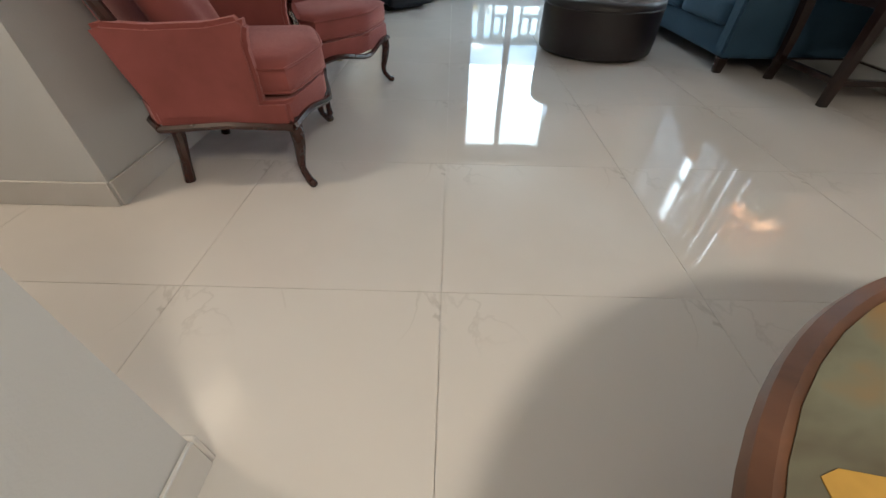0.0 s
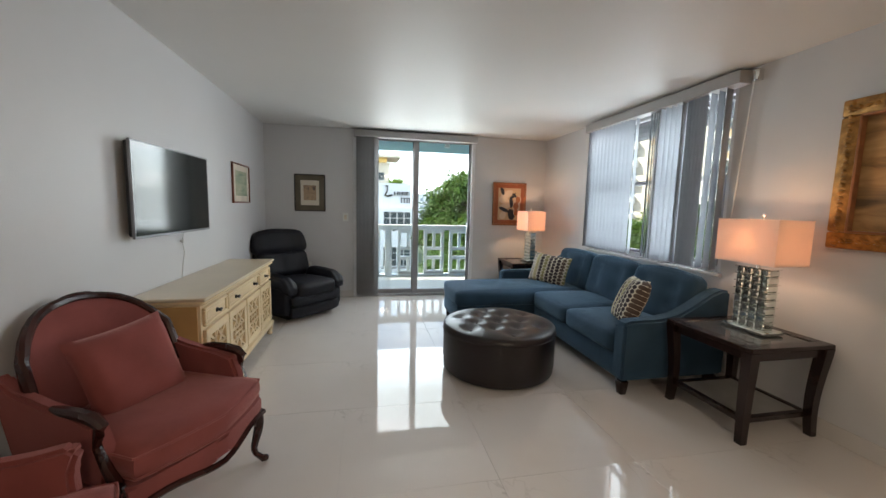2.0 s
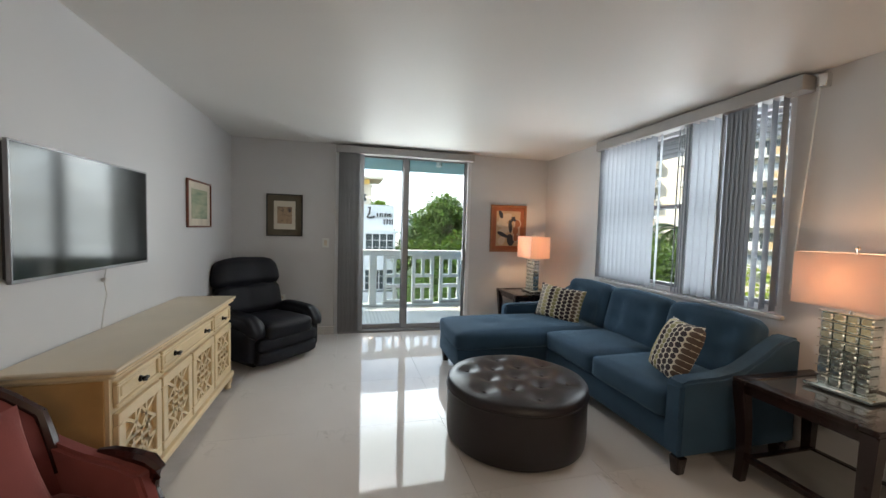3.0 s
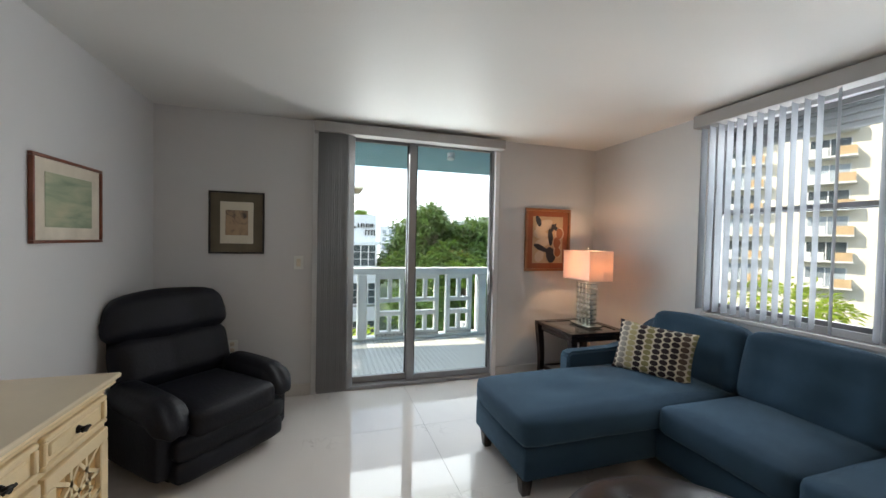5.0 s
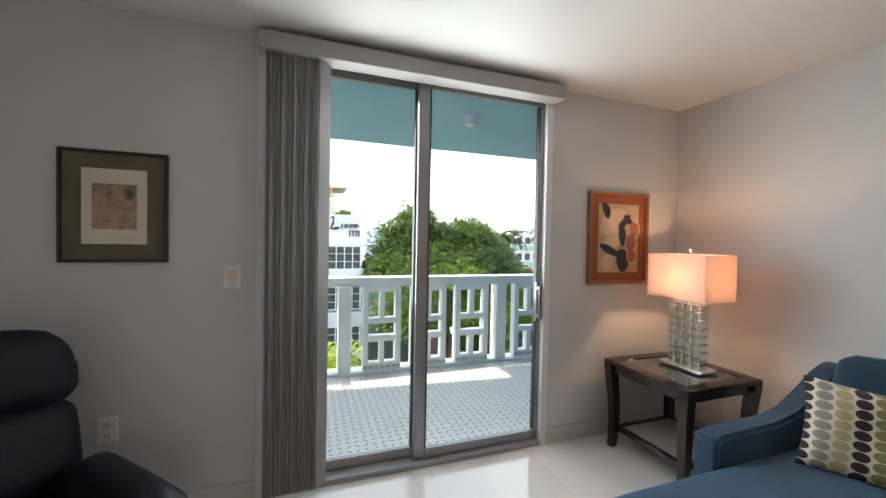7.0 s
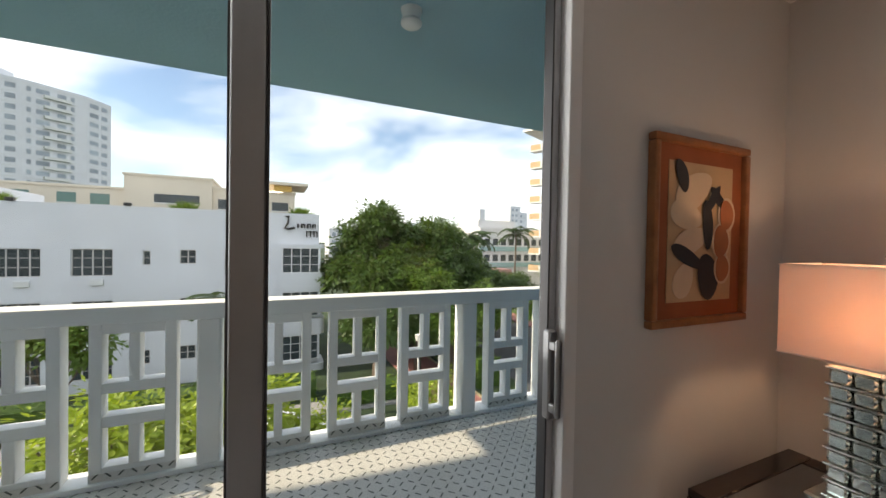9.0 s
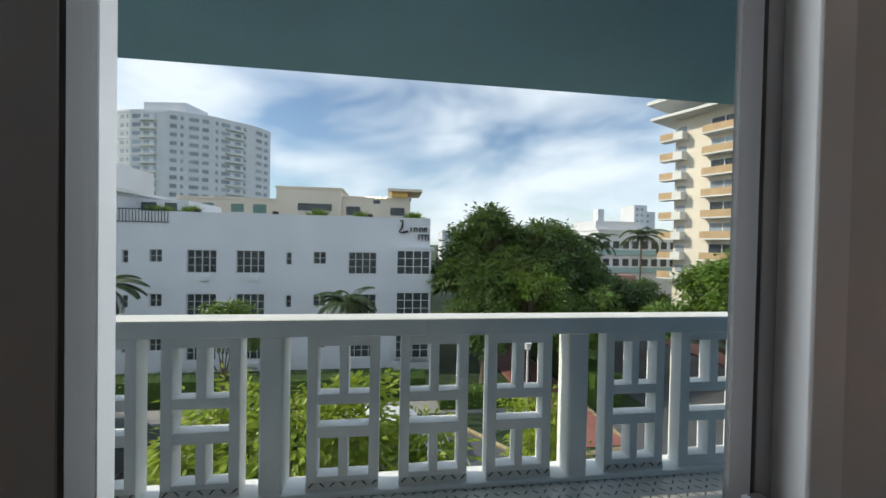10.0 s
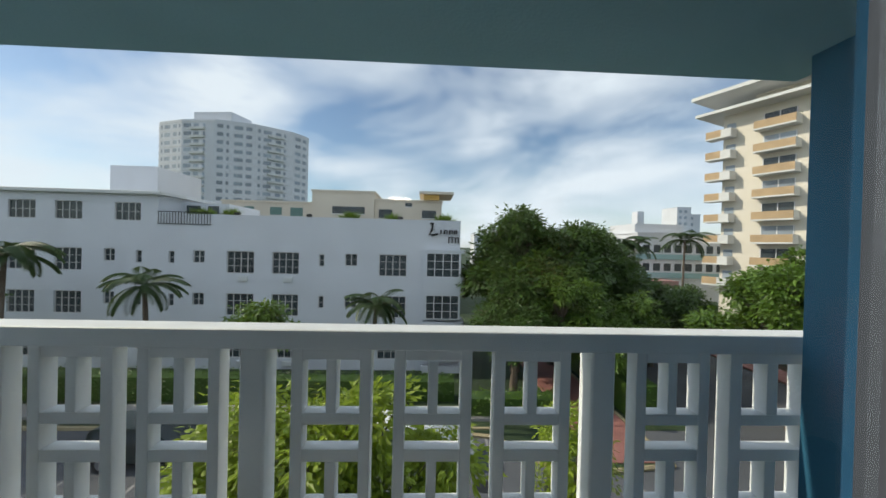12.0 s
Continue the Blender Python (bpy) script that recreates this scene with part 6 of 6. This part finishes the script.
def tree(label, x, y, ztop, clumps, n, ln, w, mat, seed, trunk=0.22):
    """Clumps are given from the foot of the tree, in metres."""
    t = thing("tree", label, "tree", loc=(x, y, GZ))
    bm = BM()
    hi = max(c[2] for c in clumps)
    tube(bm, [(0, 0, 0), (0.05, 0.02, hi * 0.3), (-0.05, 0.06, hi * 0.6)], [trunk * 1.3, trunk, trunk * 0.7], 8)
    part("trunk", bm, BARK, t, "grey trunk")
    for i, c in enumerate(clumps):
        bm = BM()
        st = Vector((0, 0.03, hi * (0.35 + 0.2 * ((i * 7) % 3) / 3)))
        en = Vector(c[:3])
        md = (st + en) / 2 + Vector((0, 0, -0.2))
        tube(bm, [st, md, en], [trunk * 0.5, trunk * 0.33, trunk * 0.12], 6)
        for j in range(4):
            a = j * 1.7 + i
            tube(bm, [md, (md + en) / 2 + Vector((0.3 * math.cos(a), 0.3 * math.sin(a), 0.2)), en + Vector((c[3] * 0.7 * math.cos(a), c[3] * 0.7 * math.sin(a), c[3] * 0.4))], [trunk * 0.2, trunk * 0.12, 0.015], 5)
        part("branch", bm, BARK, t)
    cr = new("crown", crown_mesh("crown", clumps, n, ln, w, mat, seed))
    cr.parent = t
    tagged(cr, kind="stuff")
    return t


def rnd_clumps(seed, n, R, z0, z1, r0, r1):
    rnd = random.Random(seed)
    out = []
    for k in range(n):
        a, q = k * 2.4 + rnd.random(), math.sqrt((k + 0.5) / n) * R
        f = 1 - (q / R) ** 2
        q *= rnd.uniform(0.8, 1.12)
        out.append((q * math.cos(a), q * math.sin(a), z0 + (z1 - z0) * (0.25 + 0.75 * f) * rnd.uniform(0.45, 1.0), r0 + (r1 - r0) * rnd.random() ** 1.8))
    return out


H0 = -GZ
tree("bushy young tree with bright sunlit leaves just below the balcony", -0.45, 12.6, 0, [(0, 0, H0 - 2.0, 1.0), (0.9, 0.2, H0 - 1.75, 0.75), (-1.0, 0.1, H0 - 1.85, 0.8), (1.55, 0.5, H0 - 2.9, 0.95), (-0.3, 0.6, H0 - 3.0, 1.2), (-1.6, 0, H0 - 3.1, 0.8), (0.5, -0.6, H0 - 3.3, 1.0), (2.3, 0.3, H0 - 2.3, 0.55), (-0.9, 0.2, H0 - 3.6, 1.0), (-1.3, -0.2, H0 - 2.4, 0.6)], 26000, 0.15, 0.040, LEAF_Y, 3, 0.10)
tree("slim flowering tree with yellow-green leaves beside the parking bay", 4.6, 14.2, 0, [(0, 0, H0 - 2.4, 0.55), (0.2, 0.1, H0 - 3.1, 0.7), (-0.1, 0, H0 - 3.9, 0.6)], 4500, 0.13, 0.028, LEAF_Y, 4, 0.06)
tree("tall dense dark green tree beside the white hotel", 8.3, 34.0, 0, rnd_clumps(5, 46, 3.6, 4.6, H0 + 4.0, 0.45, 1.3), 34000, 0.34, 0.095, LEAF_D, 5, 0.3)
tree("broad dark green tree with a rounded crown near the street corner", 11.6, 35.5, 0, rnd_clumps(6, 44, 4.2, 4.6, H0 + 4.0, 0.45, 1.3), 32000, 0.34, 0.095, LEAF_D, 6, 0.3)
tree("bright green leafy tree in front of the darker trees", 10.4, 30.5, 0, rnd_clumps(7, 18, 2.3, 4.2, H0 + 0.9, 0.4, 1.1), 15000, 0.24, 0.06, LEAF_M, 7)
tree("low dark green tree under the taller trees", 7.2, 29.8, 0, rnd_clumps(8, 9, 2.4, 3.2, H0 - 2.0, 0.9, 1.4), 16000, 0.24, 0.06, LEAF_D, 8)
tree("low green tree beside the red paved walk", 12.5, 29.5, 0, rnd_clumps(9, 9, 2.6, 2.6, H0 - 2.2, 0.9, 1.3), 16000, 0.24, 0.06, LEAF_M, 9)
tree("dense green street tree at the corner of the side street", 16.6, 37.5, 0, rnd_clumps(10, 32, 4.0, 4.2, H0 + 3.6, 0.45, 1.2), 24000, 0.32, 0.09, LEAF_D, 10)
tree("large green tree in front of the ivory tower", 20.8, 25.0, 0, rnd_clumps(11, 36, 3.9, 4.0, H0 + 1.2, 0.45, 1.3), 26000, 0.27, 0.075, LEAF_M, 11, 0.25)
tree("low leafy green tree in front of the red walk", 14.6, 31.0, 0, rnd_clumps(41, 12, 2.6, 2.8, H0 - 1.2, 0.5, 1.1), 12000, 0.24, 0.06, LEAF_M, 41)
tree("low dark green tree before the side street", 19.6, 35.5, 0, rnd_clumps(42, 14, 3.0, 3.0, H0 - 0.6, 0.5, 1.2), 13000, 0.27, 0.07, LEAF_D, 42)
tree("rounded dark green tree before the teal-banded building", 24.5, 40.0, 0, rnd_clumps(43, 12, 2.6, 3.0, H0 - 0.9, 0.5, 1.1), 11000, 0.27, 0.07, LEAF_D, 43)
tree("large green tree beyond the corner", 27.5, 31.0, 0, rnd_clumps(12, 14, 3.8, 4.5, H0 + 1.6, 1.1, 1.8), 12000, 0.32, 0.10, LEAF_M, 12, 0.25)
tree("dark tree at the end of the white hotel", -25.0, 25.0, 0, rnd_clumps(13, 15, 4.0, 4.5, H0 + 1.2, 1.2, 1.8), 28000, 0.27, 0.07, LEAF_D, 13, 0.25)
tree("small light green tree in front of the white hotel", -6.9, 25.6, 0, rnd_clumps(14, 6, 1.1, 4.4, H0 - 1.9, 0.5, 0.8), 3500, 0.2, 0.07, LEAF_M, 14, 0.09)
tree("tall green tree seen beyond the east window", 15.5, 11.5, 0, rnd_clumps(15, 12, 3.2, 3.5, H0 - 0.3, 1.1, 1.6), 9000, 0.24, 0.07, LEAF_Y, 15, 0.2)
tree("bright green tree below the east window", 9.5, 4.5, 0, rnd_clumps(16, 12, 2.6, 3.5, H0 - 0.2, 1.0, 1.4), 8000, 0.22, 0.06, LEAF_Y, 16, 0.2)


def frond(verts, faces, base, az, el, L, droop, n=26, w=0.05, ll=0.42):
    d0 = Vector((math.cos(az), math.sin(az), 0))
    p = Vector(base)
    pts = []
    for k in range(n + 1):
        t = k / n
        e = el - droop * t * 1.5
        pts.append(p.copy())
        p = p + (d0 * math.cos(e) + Vector((0, 0, math.sin(e)))) * (L / n)
    side = d0.cross(Vector((0, 0, 1)))
    for k in range(2, n + 1):
        t = k / n
        d = (pts[k] - pts[k - 1]).normalized()
        for s in (1, -1):
            q = (side * s + d * 0.55 + Vector((0, 0, -0.35))).normalized()
            leaf_quad(verts, faces, pts[k], q, Vector((0, 0, 1)), ll * math.sin(math.pi * (0.12 + 0.8 * t)) ** 0.6, w)
    for a, b in zip(pts, pts[1:]):
        i = len(verts)
        verts += [a + side * 0.012, a - side * 0.012, b - side * 0.01, b + side * 0.01]
        faces.append((i, i + 1, i + 2, i + 3))


def palm(label, x, y, h, L, seed, n=19):
    t = thing("palm_tree", label, "palm tree", "palms along the street", (x, y, GZ))
    rnd = random.Random(seed)
    bm = BM()
    lean = rnd.uniform(-0.3, 0.3)
    pts = [(lean * (k / 8) ** 2, 0, h * k / 8) for k in range(9)]
    tube(bm, pts, [0.17, 0.15, 0.14, 0.13, 0.125, 0.12, 0.115, 0.11, 0.09], 8)
    part("trunk", bm, BARK, t, "slender ringed palm trunk")
    for k in range(n):
        verts, faces = [], []
        az = 2.399 * k + rnd.random() * 0.4
        frond(verts, faces, pts[-1], az, rnd.uniform(0.15, 1.2), L * rnd.uniform(0.8, 1.1), rnd.uniform(0.9, 1.5), ll=L * 0.24)
        me = bpy.data.meshes.new("frond")
        me.from_pydata([tuple(v) for v in verts], [], faces)
        me.materials.append(LEAF_P.m)
        f = new("frond", me)
        f.parent = t
    return t


palm("feathery palm with a full crown before the white hotel", -11.5, 24.6, 7.0, 2.0, 21)
palm("feathery palm before the hotel windows", -1.2, 25.2, 6.2, 1.8, 22)
palm("tall palm at the end of the white hotel", -17.8, 24.2, 8.4, 2.4, 23)
palm("tall bright palm before the grey banded building", 32.7, 50.5, 10.6, 3.2, 24)
palm("tall palm rising between the dark trees", 18.0, 45.5, 11.0, 2.8, 25)
palm("palm among the dark trees", 20.3, 42.0, 9.8, 2.6, 26)
palm("palm among the trees beside the walk", 22.4, 43.5, 9.6, 2.6, 27)
palm("palm frond crown near the ivory tower", 23.5, 23.5, 9.6, 2.2, 28)


def hedge(label, x0, x1, y0, y1, h, seed, mat=None):
    t = thing("hedge", label, "hedge", loc=((x0 + x1) / 2, (y0 + y1) / 2, GZ))
    rnd = random.Random(seed)
    w, d = (x1 - x0) / 2, (y1 - y0) / 2
    bm = BM()
    box(bm, -w + 0.15, w - 0.15, -d + 0.12, d - 0.12, 0.0, h - 0.15)
    part("core", bm, LEAF_D, t, smooth=False)
    verts, faces = [], []
    for _ in range(int(90 * (x1 - x0))):
        s = rnd.random()
        if s < 0.5:
            p = Vector((rnd.uniform(-w, w), -d + rnd.uniform(-0.08, 0.12), rnd.uniform(0, h)))
        else:
            p = Vector((rnd.uniform(-w, w), rnd.uniform(-d, d), h + rnd.uniform(-0.12, 0.08)))
        q = Vector((rnd.uniform(-1, 1), rnd.uniform(-1, 0.2), rnd.uniform(-0.3, 1))).normalized()
        leaf_quad(verts, faces, p, q, Vector((0, -0.3, 1)), 0.18, 0.06)
    me = bpy.data.meshes.new("foliage")
    me.from_pydata([tuple(v) for v in verts], [], faces)
    me.materials.append((mat or LEAF_D).m)
    f = new("foliage", me)
    f.parent = t
    tagged(f, kind="stuff")


for k, (x, y) in enumerate(((-15.6, 35.2), (-14.9, 35.6), (-13.4, 35.4), (-12.9, 35.0), (-4.6, 35.4), (-4.1, 35.2), (-1.2, 35.4), (2.6, 35.2), (3.0, 35.0))):
    roof_plant(x, y, 2.70, 60 + k)
hedge("clipped dark green hedge in front of the white hotel", -28, -8, 28.2, 29.6, 1.5, 31)
hedge("clipped dark green hedge in front of the white hotel", -7.5, 3.5, 28.4, 29.8, 1.3, 32)
hedge("green hedge around the corner garden", 3.8, 9.0, 26.2, 27.6, 1.2, 33, LEAF_M)
hedge("tall green hedge along the red walk", 12.7, 14.6, 26.0, 48.0, 2.0, 34)


def car(label, x, y, rz, paint):
    c = thing("car", label, "car", loc=(x, y, GZ + 0.02), rz=rz)
    L, W = 4.5, 1.8
    prof = [(-2.25, 0.35), (-2.25, 0.85), (-2.1, 1.05), (-1.95, 1.6), (-1.7, 1.72), (0.3, 1.72), (0.55, 1.66), (1.15, 1.12), (2.05, 0.98), (2.25, 0.80), (2.25, 0.35)]
    bm = BM()
    slab_from(bm, prof, -W / 2, W / 2, "y")
    bmesh.ops.recalc_face_normals(bm, faces=bm.faces[:])
    bmesh.ops.bevel(bm, geom=bm.edges[:], offset=0.06, segments=2, affect="EDGES")
    part("body", bm, paint, c)
    for a, b in ((-1.75, -1.0), (-0.9, -0.05), (0.05, 0.75)):
        for s in (1, -1):
            bm = BM()
            y0 = s * (W / 2 + 0.004)
            pts = [(a, 1.14), (b, 1.14), (b if b < 0.6 else b - 0.32, 1.58), (a + 0.05, 1.58)]
            slab_from(bm, pts, y0 - 0.01, y0 + 0.01, "y")
            bmesh.ops.recalc_face_normals(bm, faces=bm.faces[:])
            part("side_window", bm, DKGLASS, c, smooth=False)
    for a in (-1.4, 1.42):
        for s in (1, -1):
            bm = BM()
            cyl(bm, 0.34, 0.34, -0.12, 0.12, 24, pose(a, s * (W / 2 - 0.10), 0.34, 90, 0, 0))
            w = part("wheel", bm, IRONSHADE, c, "black tyre")
            bm = BM()
            cyl(bm, 0.21, 0.21, -0.13, 0.13, 16, pose(a, s * (W / 2 - 0.10), 0.34, 90, 0, 0))
            part("rim", bm, CHROME, w)
    for s in (1, -1):
        bm = BM()
        box(bm, 2.16, 2.262, s * 0.6 - 0.2, s * 0.6 + 0.2, 0.68, 0.82, 0.03)
        part("headlight", bm, PLASTICW, c)
        bm = BM()
        box(bm, -2.262, -2.16, s * 0.72 - 0.1, s * 0.72 + 0.1, 0.8, 1.05, 0.03)
        part("tail_light", bm, RUSTD, c)


CARW = Mat("white_car_paint", (0.75, 0.76, 0.77), 0.2, var=0.02)
CARD = Mat("dark_green_car_paint", (0.02, 0.03, 0.03), 0.15, var=0.05)
CARG = Mat("grey_car_paint", (0.20, 0.21, 0.22), 0.2, var=0.03)
car("white car parked below the hotel hedge", 1.5, 22.6, 0, CARW)
car("dark green car parked along the street", -9.6, 22.4, 0, CARD)
car("grey car parked on the side street", 25.6, 45, 90, CARG)
car("dark car on the side street", 18.2, 52, 90, CARD)

sp = thing("street_lamp", "white lamp post with a small lantern beside the walk", "street lamp", loc=(8.6, 25.6, GZ))
bm = BM()
tube(bm, [(0, 0, 0), (0, 0, 3.6)], [0.07, 0.05], 10)
part("pole", bm, SLABW, sp)
bm = BM()
cyl(bm, 0.16, 0.22, 3.6, 3.95, 10)
part("lantern", bm, SLABW, sp)
fen = thing("garden_fence", "low white picket fence before the side street", "fence", loc=(28.5, 49.0, GZ))
for k in range(24):
    bm = BM()
    box(bm, k * 0.3, k * 0.3 + 0.1, 0, 0.05, 0.0, 1.3)
    part("slat", bm, SLABW, fen, smooth=False)
bm = BM()
box(bm, 0, 7.1, 0.05, 0.1, 1.0, 1.1)
part("fence_rail", bm, SLABW, fen, smooth=False)

ann = thing("annex_roof", "white flat roof with parapet below the east window", "building", loc=(0, 0, 0))
bm = BM()
box(bm, 13.0, 30.0, -3.0, 8.0, GZ, -0.9)
part("wall", bm, STUCCO, ann, smooth=False)
bm = BM()
box(bm, 12.7, 30.2, -3.2, 8.2, -0.9, -0.3)
part("parapet", bm, STUCCO, ann, smooth=False)

# ---- floor tiles ----
TS = 0.80
tm = []
for k in range(4):
    bm = BM()
    box(bm, 0.0008, TS - 0.0008, 0.0008, TS - 0.0008, -0.0055, 0.0)
    tm.append(mesh_of("tile", bm, FLOOR))
nx0, ny0 = -0.765 - TS * 5, YN - TS * 12
for i in range(11):
    for j in range(12):
        x, y = nx0 + i * TS, ny0 + j * TS
        if x + TS < -4.2 or x > XR:
            continue
        if x < -1.3 and (y > 1.5 or y + TS < 0.0):
            continue
        p = new("tile", tm[(i * 7 + j * 3) % 4])
        p.parent = floor
        p.location = (x, y, 0)
